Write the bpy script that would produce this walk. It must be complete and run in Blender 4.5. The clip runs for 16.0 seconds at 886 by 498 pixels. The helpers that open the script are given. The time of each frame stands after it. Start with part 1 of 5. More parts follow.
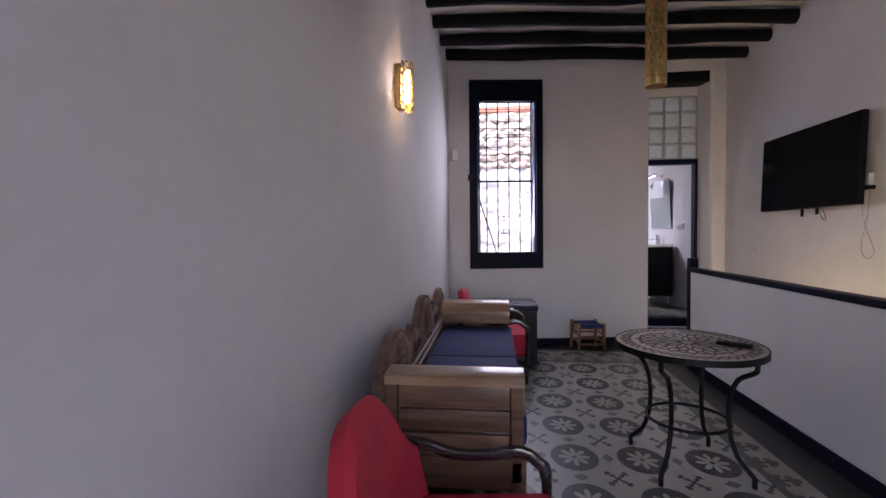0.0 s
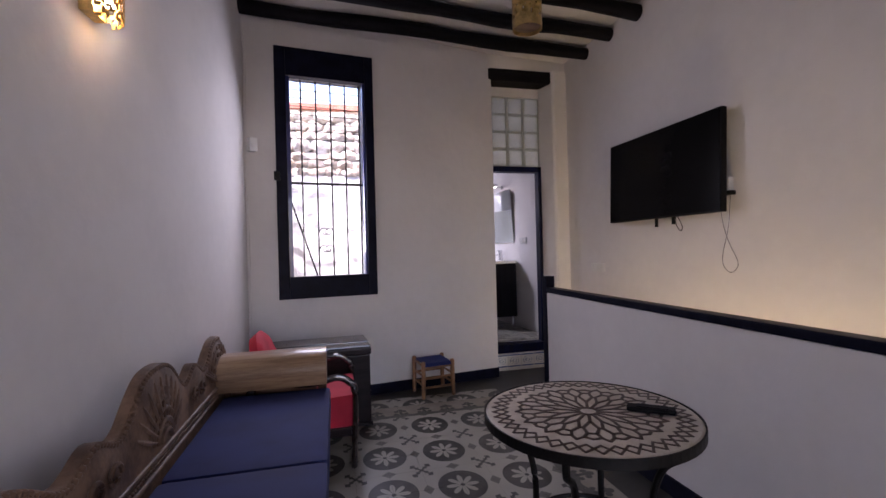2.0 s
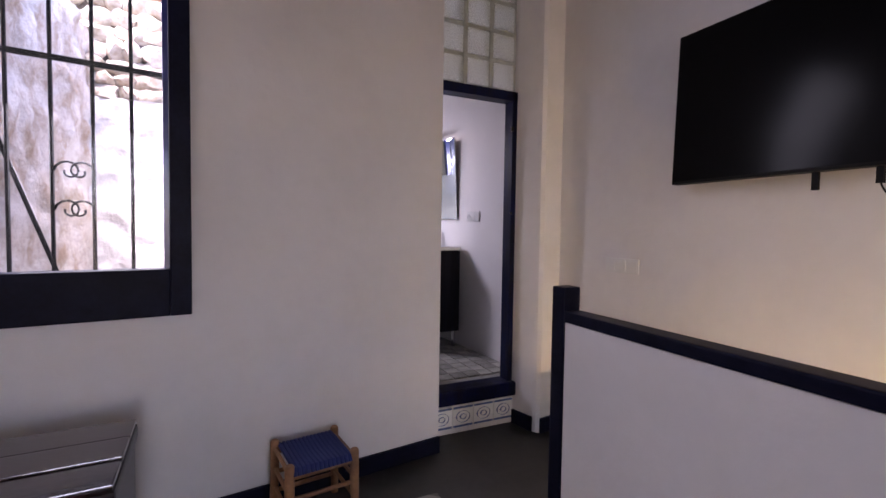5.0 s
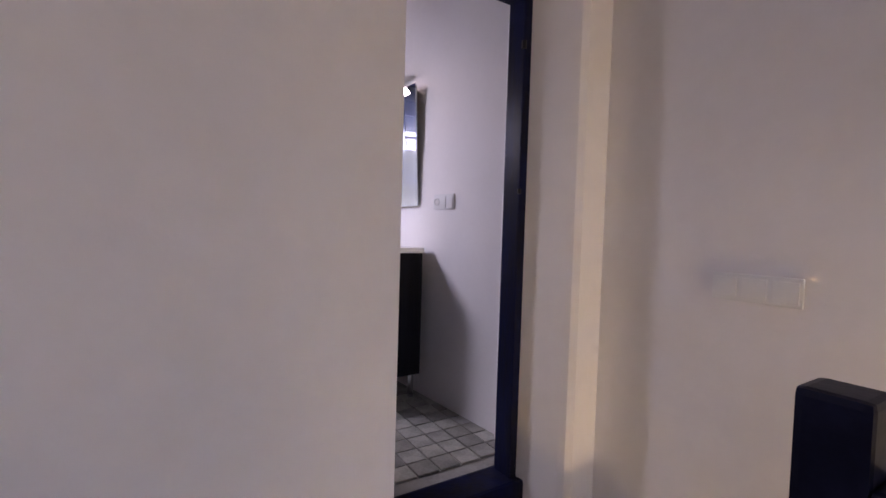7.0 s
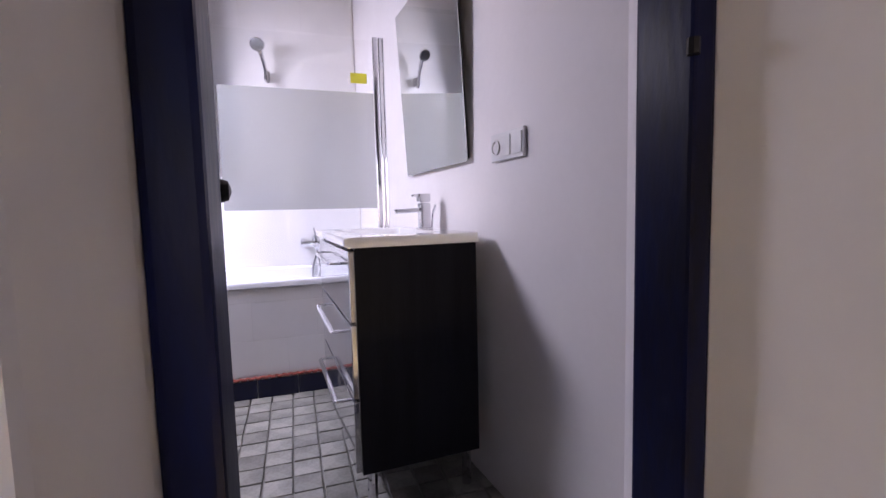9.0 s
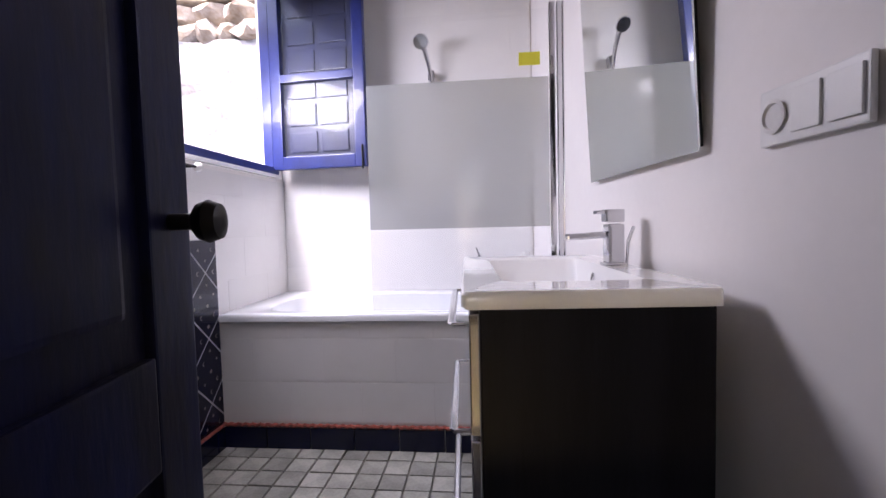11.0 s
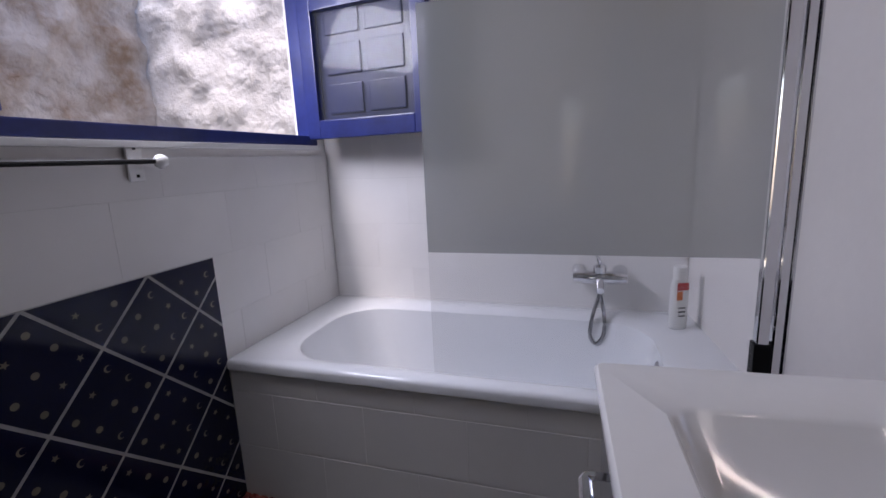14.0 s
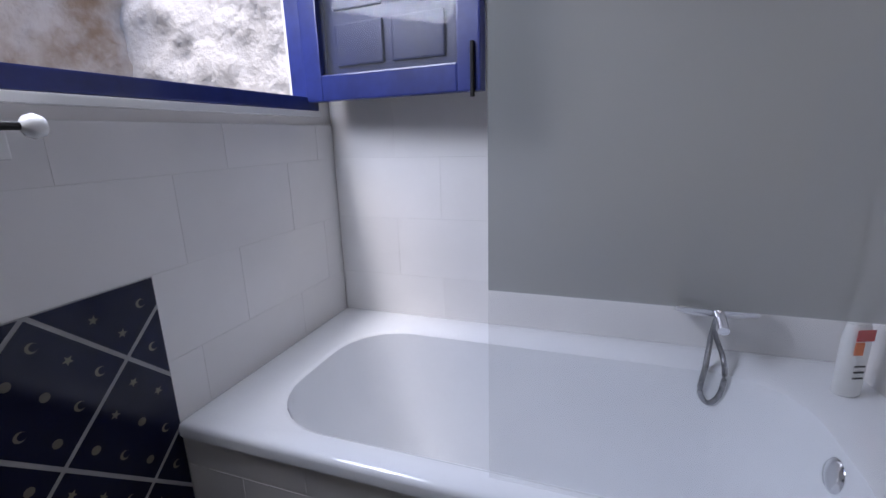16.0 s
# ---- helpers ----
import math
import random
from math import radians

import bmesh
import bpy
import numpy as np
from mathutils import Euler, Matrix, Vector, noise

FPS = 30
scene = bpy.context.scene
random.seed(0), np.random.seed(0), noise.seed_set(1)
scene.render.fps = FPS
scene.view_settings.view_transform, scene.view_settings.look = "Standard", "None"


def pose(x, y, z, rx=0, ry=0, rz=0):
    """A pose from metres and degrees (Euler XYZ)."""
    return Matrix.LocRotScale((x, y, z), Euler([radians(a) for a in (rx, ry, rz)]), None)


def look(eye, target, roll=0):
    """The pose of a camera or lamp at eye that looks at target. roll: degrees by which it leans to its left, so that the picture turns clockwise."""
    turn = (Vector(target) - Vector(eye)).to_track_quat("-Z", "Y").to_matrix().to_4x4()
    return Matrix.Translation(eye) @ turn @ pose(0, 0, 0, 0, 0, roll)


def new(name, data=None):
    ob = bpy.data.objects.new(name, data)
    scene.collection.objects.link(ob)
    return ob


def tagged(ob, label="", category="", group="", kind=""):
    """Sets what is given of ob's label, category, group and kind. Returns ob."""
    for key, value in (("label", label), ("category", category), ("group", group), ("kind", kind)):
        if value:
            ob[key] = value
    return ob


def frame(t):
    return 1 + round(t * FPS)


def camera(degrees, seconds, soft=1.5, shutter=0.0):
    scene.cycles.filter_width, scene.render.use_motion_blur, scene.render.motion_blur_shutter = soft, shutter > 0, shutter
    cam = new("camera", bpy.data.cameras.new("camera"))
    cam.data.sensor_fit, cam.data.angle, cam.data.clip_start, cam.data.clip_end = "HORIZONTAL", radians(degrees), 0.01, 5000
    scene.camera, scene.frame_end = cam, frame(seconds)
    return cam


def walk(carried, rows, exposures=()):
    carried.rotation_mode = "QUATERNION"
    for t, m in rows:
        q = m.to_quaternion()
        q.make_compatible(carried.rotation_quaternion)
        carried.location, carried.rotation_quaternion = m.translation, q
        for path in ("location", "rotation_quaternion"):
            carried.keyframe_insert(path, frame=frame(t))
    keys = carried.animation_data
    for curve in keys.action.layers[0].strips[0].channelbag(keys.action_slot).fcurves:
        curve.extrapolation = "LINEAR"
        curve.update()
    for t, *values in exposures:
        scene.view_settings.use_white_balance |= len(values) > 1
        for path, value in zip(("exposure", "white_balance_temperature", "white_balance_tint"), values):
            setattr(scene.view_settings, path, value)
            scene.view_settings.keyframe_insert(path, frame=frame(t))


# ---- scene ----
cam = camera(89.6, 16.0)
PATH = [
    (0, (3.201, 0.677, 1.385), (2.97, 2.663, 1.321), -0.6),
    (0.5, (3.186, 0.961, 1.385), (3.105, 2.958, 1.318), -1.4),
    (1, (3.223, 1.283, 1.383), (3.384, 3.276, 1.377), -1.4),
    (1.5, (3.29, 1.561, 1.383), (3.651, 3.528, 1.394), -1.3),
    (2, (3.388, 1.888, 1.372), (3.862, 3.831, 1.377), -1.5),
    (2.5, (3.576, 2.177, 1.357), (4.006, 4.13, 1.358), -0.9),
    (3, (3.727, 2.477, 1.356), (4.155, 4.429, 1.293), 0.1),
    (3.5, (3.806, 2.838, 1.35), (4.338, 4.765, 1.281), -0.2),
    (4, (3.874, 3.217, 1.342), (4.471, 5.124, 1.252), -0.7),
    (4.2, (3.886, 3.382, 1.345), (4.536, 5.272, 1.27), -0.1),
    (6.3, (4.2, 4.853, 1.343), (5.231, 6.562, 1.219), 0.8),
    (7, (4.484, 5.241, 1.301), (5.543, 6.935, 1.222), 1.7),
    (7.5, (4.8, 5.503, 1.293), (5.683, 7.295, 1.195), 2.4),
    (8, (4.943, 5.794, 1.277), (5.834, 7.581, 1.168), -0.6),
    (8.5, (5.067, 5.986, 1.288), (5.934, 7.781, 1.129), -1.5),
    (9, (5.202, 6.157, 1.273), (5.832, 8.048, 1.106), -1.4),
    (9.5, (5.293, 6.298, 1.263), (5.665, 8.254, 1.071), -1.9),
    (9.7, (5.323, 6.351, 1.255), (5.628, 8.32, 1.077), -1.0),
    (11.8, (5.389, 7.012, 1.374), (4.995, 8.971, 1.286), -2.5),
    (12, (5.378, 7.084, 1.387), (4.964, 9.038, 1.296), -2.2),
    (12.5, (5.328, 7.219, 1.471), (4.865, 9.15, 1.233), -2.0),
    (13, (5.325, 7.317, 1.558), (4.823, 9.237, 1.31), -2.3),
    (13.5, (5.325, 7.445, 1.571), (4.717, 9.326, 1.269), -3.3),
    (14, (5.276, 7.564, 1.555), (4.682, 9.433, 1.164), -2.6),
    (14.5, (5.218, 7.669, 1.531), (4.688, 9.538, 1.053), -2.6),
    (15, (5.183, 7.788, 1.518), (4.677, 9.643, 0.968), -3.1),
    (15.5, (5.142, 7.916, 1.54), (4.536, 9.747, 1.01), -2.2),
    (16, (5.032, 8.038, 1.552), (4.377, 9.863, 1.061), -1.7),
]
EXPOSURES = [(0, 1.9, 6300, 31), (1, 2.0, 6350, 32), (2.5, 2.0, 6500, 33), (6.5, 2.35, 6500, 36), (8.5, 2.15, 6400, 35), (9.7, 2.5, 6650, 31), (11.8, 1.45, 6800, 27), (13.5, 0.75, 6600, 25), (14.5, 0.6, 6500, 23), (16, 0.72, 6250, 19)]
walk(cam, [(t, look(e, g, r)) for t, e, g, r in PATH], EXPOSURES)

SKY, SUN_W = 0.28, 3.4
BACK_W, STAIR_W, MIRROR_W, BATHWIN_W, WIN_W, SCONCE_W = 1.9, 17, 0.34, 9.2, 6.0, 2.8
FLOOR_PITCH, FLOOR_ORIGIN = (0.402, 0.465), (3.68, 4.86)

# ---- world, sun, large lights ----
world = bpy.data.worlds.new("sky")
scene.world = world
world.use_nodes = True
wn = world.node_tree
sky = wn.nodes.new("ShaderNodeTexSky")
sky.sky_type = "NISHITA"
sky.sun_disc = False
sky.sun_elevation, sky.sun_rotation = radians(55), radians(200)
bg = wn.nodes["Background"]
wn.links.new(sky.outputs[0], bg.inputs[0])
bg.inputs[1].default_value = SKY


def lamp(name, kind, m, energy, color, size=0.1, size_y=0.0):
    d = bpy.data.lights.new(name, kind)
    d.energy, d.color = energy, color
    if kind == "AREA":
        d.shape = "RECTANGLE"
        d.size, d.size_y = size, size_y or size
    elif kind == "POINT":
        d.shadow_soft_size = size
    elif kind == "SUN":
        d.angle = size
    ob = new(name, d)
    ob.matrix_world = m
    return ob


lamp("sun", "SUN", look((0, 0, 0), (0.12, 0.62, -1.25)), SUN_W, (1, 0.97, 0.93), radians(25))
lamp("window_daylight", "AREA", look((4.8, -2.02, 1.6), (3.7, 3, 1.9)), BACK_W, (0.88, 0.93, 1.0), 0.8, 2.5)
lamp("stair_lamp", "POINT", pose(5.36, 3.85, -0.70), STAIR_W, (0.97, 0.77, 0.35), 0.03)
lamp("sconce_bulb", "POINT", pose(2.595, 3.79, 2.42), SCONCE_W, (1.0, 0.90, 0.78), 0.02)
lamp("mirror_bulb", "AREA", look((5.60, 7.98, 2.24), (4.85, 7.15, 0.4)), MIRROR_W, (1.0, 0.85, 0.77), 0.28, 0.04)
lamp("bath_window_daylight", "AREA", look((4.06, 8.56, 2.22), (4.66, 8.92, 1.0)), BATHWIN_W, (0.82, 0.89, 1.0), 0.6, 0.45)
lamp("living_window_daylight", "AREA", look((3.33, 6.33, 2.1), (3.5, 4.0, 1.0)), WIN_W, (0.86, 0.92, 1.0), 0.6, 1.6)


# ---- materials ----
def mat(name, color, rough=0.6, metal=0.0, var=0.12, scale=6.0, bump=0.1, fine=60.0, second=None, spec=0.5, coat=0.0, stretch=(1, 1, 1), bdist=0.004):
    m = bpy.data.materials.new(name)
    m.use_nodes = True
    nt = m.node_tree
    b = nt.nodes["Principled BSDF"]
    b.inputs["Roughness"].default_value = rough
    b.inputs["Metallic"].default_value = metal
    b.inputs["Specular IOR Level"].default_value = spec
    b.inputs["Coat Weight"].default_value = coat
    tc = nt.nodes.new("ShaderNodeTexCoord")
    mp = nt.nodes.new("ShaderNodeMapping")
    mp.inputs["Scale"].default_value = stretch
    nt.links.new(tc.outputs["Object"], mp.inputs[0])
    n1 = nt.nodes.new("ShaderNodeTexNoise")
    n1.inputs["Scale"].default_value, n1.inputs["Detail"].default_value = scale, 6
    n2 = nt.nodes.new("ShaderNodeTexNoise")
    n2.inputs["Scale"].default_value, n2.inputs["Detail"].default_value = fine, 4
    nt.links.new(mp.outputs[0], n1.inputs[0])
    nt.links.new(mp.outputs[0], n2.inputs[0])
    mix = nt.nodes.new("ShaderNodeMix")
    mix.data_type = "RGBA"
    c2 = second or tuple(c * (1 - 2 * var) for c in color)
    mix.inputs[6].default_value, mix.inputs[7].default_value = (*color, 1), (*c2, 1)
    ramp = nt.nodes.new("ShaderNodeMapRange")
    ramp.inputs[1].default_value, ramp.inputs[2].default_value = 0.38, 0.68
    add = nt.nodes.new("ShaderNodeMath")
    add.operation = "MULTIPLY_ADD"
    add.inputs[1].default_value = 0.35
    nt.links.new(n2.outputs[0], add.inputs[0])
    nt.links.new(n1.outputs[0], add.inputs[2])
    sub = nt.nodes.new("ShaderNodeMath")
    sub.operation = "SUBTRACT"
    sub.inputs[1].default_value = 0.175
    nt.links.new(add.outputs[0], sub.inputs[0])
    nt.links.new(sub.outputs[0], ramp.inputs[0])
    nt.links.new(ramp.outputs[0], mix.inputs[0])
    nt.links.new(mix.outputs[2], b.inputs["Base Color"])
    if bump:
        bp = nt.nodes.new("ShaderNodeBump")
        bp.inputs["Strength"].default_value, bp.inputs["Distance"].default_value = bump, bdist
        nt.links.new(add.outputs[0], bp.inputs["Height"])
        nt.links.new(bp.outputs[0], b.inputs["Normal"])
    return m


PLASTER = mat("plaster", (0.74, 0.72, 0.71), 0.85, var=0.035, scale=1.6, bump=0.22, fine=14, bdist=0.03)
BATHWALL = mat("bath_paint", (0.80, 0.77, 0.75), 0.7, var=0.02, scale=3, bump=0.2, fine=40, bdist=0.006)
CEIL = mat("ceiling_lime", (0.72, 0.70, 0.67), 0.9, var=0.05, scale=3, bump=0.4, fine=18, bdist=0.02)
BEAM = mat("dark_beam", (0.012, 0.011, 0.014), 0.55, var=0.3, scale=4, bump=0.6, fine=30, stretch=(0.3, 2, 2), bdist=0.01, spec=0.07)
NAVY = mat("navy_black_paint", (0.008, 0.009, 0.022), 0.4, var=0.2, scale=8, bump=0.3, fine=60, spec=0.07)
NAVYWIN = mat("blue_painted_wood", (0.017, 0.030, 0.17), 0.35, var=0.15, scale=9, bump=0.25, fine=50, coat=0.3)
DOORBLUE = mat("dark_blue_door_paint", (0.007, 0.010, 0.045), 0.35, var=0.3, scale=6, bump=0.4, fine=40, stretch=(2, 2, 0.5), second=(0.010, 0.010, 0.018), spec=0.07)
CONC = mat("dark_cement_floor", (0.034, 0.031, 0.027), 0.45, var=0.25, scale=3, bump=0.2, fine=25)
WOOD = mat("warm_wood", (0.20, 0.105, 0.055), 0.42, scale=3.0, bump=0.3, fine=26, stretch=(1, 9, 9), second=(0.09, 0.045, 0.022), coat=0.2)
WOODY = mat("light_pole_wood", (0.36, 0.225, 0.125), 0.35, scale=2.5, bump=0.2, fine=20, stretch=(0.8, 10, 10), second=(0.20, 0.11, 0.055), coat=0.3)
CARVED = mat("carved_wood", (0.20, 0.115, 0.07), 0.5, scale=10, bump=0.5, fine=60, second=(0.07, 0.035, 0.02), bdist=0.01)
DARKWOOD = mat("dark_chest_wood", (0.014, 0.008, 0.009), 0.28, scale=4, bump=0.15, fine=30, stretch=(1, 8, 8), var=0.3, spec=0.14)
STOOLWOOD = mat("stool_wood", (0.30, 0.15, 0.065), 0.5, scale=8, fine=50, second=(0.16, 0.075, 0.035))
BLUEFAB = mat("blue_cushion_fabric", (0.014, 0.026, 0.13), 0.85, var=0.15, scale=5, bump=0.3, fine=300, bdist=0.002)
REDFAB = mat("red_upholstery", (0.52, 0.022, 0.045), 0.85, var=0.12, scale=6, bump=0.3, fine=300, bdist=0.002)
IRON = mat("black_iron", (0.012, 0.011, 0.011), 0.5, 0.6, var=0.2, bump=0.3, fine=90)
CHROME = mat("chrome", (0.66, 0.66, 0.68), 0.08, 1.0, var=0.01, bump=0.0)
HOSE = mat("metal_hose", (0.34, 0.34, 0.36), 0.28, 1.0, var=0.2, scale=80, bump=0.3, fine=300)
BRASS = mat("brass", (0.72, 0.50, 0.20), 0.3, 1.0, var=0.15, scale=40, bump=0.6, fine=120, bdist=0.004)
TVBLACK = mat("tv_screen_black", (0.004, 0.004, 0.005), 0.16, var=0.05, bump=0.0, spec=0.07)
BLKPLAST = mat("black_plastic", (0.01, 0.01, 0.011), 0.4, var=0.05, bump=0.05, spec=0.07)
WHTPLAST = mat("white_plastic", (0.72, 0.72, 0.70), 0.35, var=0.02, bump=0.03)
CERAMIC = mat("white_ceramic", (0.86, 0.86, 0.85), 0.08, var=0.01, bump=0.0, coat=0.6)
ENAMEL = mat("white_enamel", (0.84, 0.86, 0.88), 0.10, var=0.01, bump=0.0, coat=0.5)
TILEW = mat("white_glazed_tile", (0.80, 0.79, 0.78), 0.12, var=0.02, scale=4, bump=0.08, fine=9, bdist=0.004)
GROUT = mat("grout", (0.76, 0.75, 0.73), 0.8, var=0.06)
GROUTD = mat("floor_grout", (0.36, 0.35, 0.315), 0.9, var=0.15)
BLUEGROUT = mat("pale_tile_joint", (0.42, 0.42, 0.43), 0.7, var=0.1, scale=12)
BLUETILE = mat("dark_blue_glazed_tile", (0.006, 0.008, 0.034), 0.10, var=0.1, bump=0.05, spec=0.3)
STARPRINT = mat("pale_star_print", (0.17, 0.15, 0.115), 0.3, var=0.15, bump=0.0)
FLOORTILE = mat("tumbled_stone_tile", (0.36, 0.35, 0.31), 0.38, scale=9, bump=0.4, fine=70, second=(0.22, 0.22, 0.19), bdist=0.006)


def vary(m, amount):
    """Each piece a little lighter or darker than the next."""
    nt = m.node_tree
    b = nt.nodes["Principled BSDF"]
    src = b.inputs["Base Color"].links[0].from_socket
    info = nt.nodes.new("ShaderNodeObjectInfo")
    rng = nt.nodes.new("ShaderNodeMapRange")
    rng.inputs[3].default_value, rng.inputs[4].default_value = 1 - amount, 1 + amount
    hsv = nt.nodes.new("ShaderNodeHueSaturation")
    nt.links.new(info.outputs["Random"], rng.inputs[0])
    nt.links.new(rng.outputs[0], hsv.inputs["Value"])
    nt.links.new(src, hsv.inputs["Color"])
    nt.links.new(hsv.outputs[0], b.inputs["Base Color"])


vary(FLOORTILE, 0.28)
vary(TILEW, 0.02)
ROPE = mat("red_rope_trim", (0.42, 0.10, 0.07), 0.5, var=0.3, scale=60, bump=0.2)
VANITY = mat("wenge_laminate", (0.010, 0.010, 0.014), 0.4, var=0.2, scale=3, fine=30, stretch=(6, 6, 0.5), bump=0.1, spec=0.07)
DRAWERF = mat("grey_gloss_drawer_front", (0.40, 0.40, 0.42), 0.06, 0.75, var=0.03, bump=0.0, coat=0.3)
TABLESTONE = mat("table_mosaic_ground", (0.62, 0.56, 0.48), 0.35, scale=14, bump=0.2, fine=140, second=(0.50, 0.43, 0.35))
TABLEINLAY = mat("table_mosaic_inlay", (0.085, 0.05, 0.04), 0.4, var=0.25, scale=30, bump=0.2, fine=140)
STONE = mat("rubble_stone", (0.60, 0.55, 0.48), 0.9, scale=5, bump=0.9, fine=26, second=(0.34, 0.27, 0.20), bdist=0.03)
COURTW = mat("flaking_side_render", (0.60, 0.56, 0.52), 0.9, scale=3.6, bump=1.0, fine=22, second=(0.33, 0.24, 0.17), bdist=0.05)
COURT = mat("rough_white_render", (0.64, 0.635, 0.63), 0.9, scale=5, bump=1.0, fine=24, second=(0.50, 0.49, 0.48), bdist=0.035)
REDTILE = mat("terracotta", (0.45, 0.16, 0.10), 0.8, var=0.2)
YELLOW = mat("yellow_sticker", (0.75, 0.72, 0.06), 0.5, var=0.03, bump=0)
BOTTLE = mat("bottle_plastic", (0.80, 0.80, 0.78), 0.3, var=0.01, bump=0)
ORANGE = mat("orange_print", (0.70, 0.16, 0.03), 0.4, var=0.05, bump=0)
REDPRINT = mat("red_print", (0.5, 0.03, 0.03), 0.4, var=0.05, bump=0)
AZULEJO_B = mat("azulejo_blue", (0.16, 0.22, 0.42), 0.2, var=0.2, scale=50)
MIRROR = mat("mirror_silver", (0.88, 0.91, 0.90), 0.015, 1.0, var=0.0, bump=0)


def glass(name, tint=(1, 1, 1), rough=0.0, ior=1.45, alpha=0.0, film=None, gloss=0.014):
    """A pane: clear see-through with real reflections; film: milky coat colour."""
    m = bpy.data.materials.new(name)
    m.use_nodes = True
    nt = m.node_tree
    b = nt.nodes["Principled BSDF"]
    b.inputs["Base Color"].default_value = (*tint, 1)
    b.inputs["Roughness"].default_value = rough
    b.inputs["IOR"].default_value = ior
    b.inputs["Transmission Weight"].default_value = 1.0
    if film:
        out = nt.nodes["Material Output"]
        d = nt.nodes.new("ShaderNodeBsdfDiffuse")
        d.inputs[0].default_value = (*film, 1)
        t = nt.nodes.new("ShaderNodeBsdfTransparent")
        g = nt.nodes.new("ShaderNodeBsdfGlossy")
        g.inputs["Roughness"].default_value = 0.03
        m1, m2 = nt.nodes.new("ShaderNodeMixShader"), nt.nodes.new("ShaderNodeMixShader")
        m1.inputs[0].default_value = alpha
        m2.inputs[0].default_value = gloss
        nt.links.new(t.outputs[0], m1.inputs[1])
        nt.links.new(d.outputs[0], m1.inputs[2])
        nt.links.new(m1.outputs[0], m2.inputs[1])
        nt.links.new(g.outputs[0], m2.inputs[2])
        nt.links.new(m2.outputs[0], out.inputs[0])
    return m


PANE = glass("clear_pane", film=(0.8, 0.85, 0.85), alpha=0.02, gloss=0.008)
FILM = glass("filmed_glass", film=(0.54, 0.565, 0.56), alpha=0.56, gloss=0.010)
LOWPANE = glass("splashed_pane", film=(0.72, 0.78, 0.78), alpha=0.08, gloss=0.014)


def frosted_block():
    """Rippled glass brick: half see-through, half scattering the light from behind."""
    m = bpy.data.materials.new("glass_block")
    m.use_nodes = True
    nt = m.node_tree
    b = nt.nodes["Principled BSDF"]
    b.inputs["Base Color"].default_value = (0.88, 0.92, 0.90, 1)
    b.inputs["Roughness"].default_value = 0.12
    tl = nt.nodes.new("ShaderNodeBsdfTranslucent")
    tl.inputs[0].default_value = (0.86, 0.89, 0.86, 1)
    tp = nt.nodes.new("ShaderNodeBsdfTransparent")
    tp.inputs[0].default_value = (0.90, 0.94, 0.92, 1)
    w = nt.nodes.new("ShaderNodeTexNoise")
    w.inputs["Scale"].default_value = 26
    m1, m2 = nt.nodes.new("ShaderNodeMixShader"), nt.nodes.new("ShaderNodeMixShader")
    nt.links.new(w.outputs[0], m1.inputs[0])
    nt.links.new(tp.outputs[0], m1.inputs[1])
    nt.links.new(tl.outputs[0], m1.inputs[2])
    m2.inputs[0].default_value = 0.18
    nt.links.new(m1.outputs[0], m2.inputs[1])
    nt.links.new(b.outputs[0], m2.inputs[2])
    nt.links.new(m2.outputs[0], nt.nodes["Material Output"].inputs[0])
    return m


BLOCK = frosted_block()
BLOCKJOINT = mat("glass_block_joint", (0.40, 0.42, 0.385), 0.6, var=0.08, scale=20, bump=0.1)
LIDWOOD = mat("varnished_lid_wood", (0.030, 0.020, 0.020), 0.22, scale=4, bump=0.12, fine=30, stretch=(1, 8, 8), var=0.3, spec=0.5, coat=0.5)


def glow(name, color, power):
    m = bpy.data.materials.new(name)
    m.use_nodes = True
    b = m.node_tree.nodes["Principled BSDF"]
    b.inputs["Emission Color"].default_value = (*color, 1)
    b.inputs["Emission Strength"].default_value = power
    return m


BULB = glow("lit_bulb", (1.0, 0.86, 0.66), 22.0)
MLAMP = glow("lit_mirror_lamp", (1.0, 0.93, 0.86), 1.6)


INNERBLUE = mat("deep_blue_shutter_paint", (0.010, 0.016, 0.075), 0.35, var=0.15, scale=9, bump=0.2, fine=50, spec=0.4)


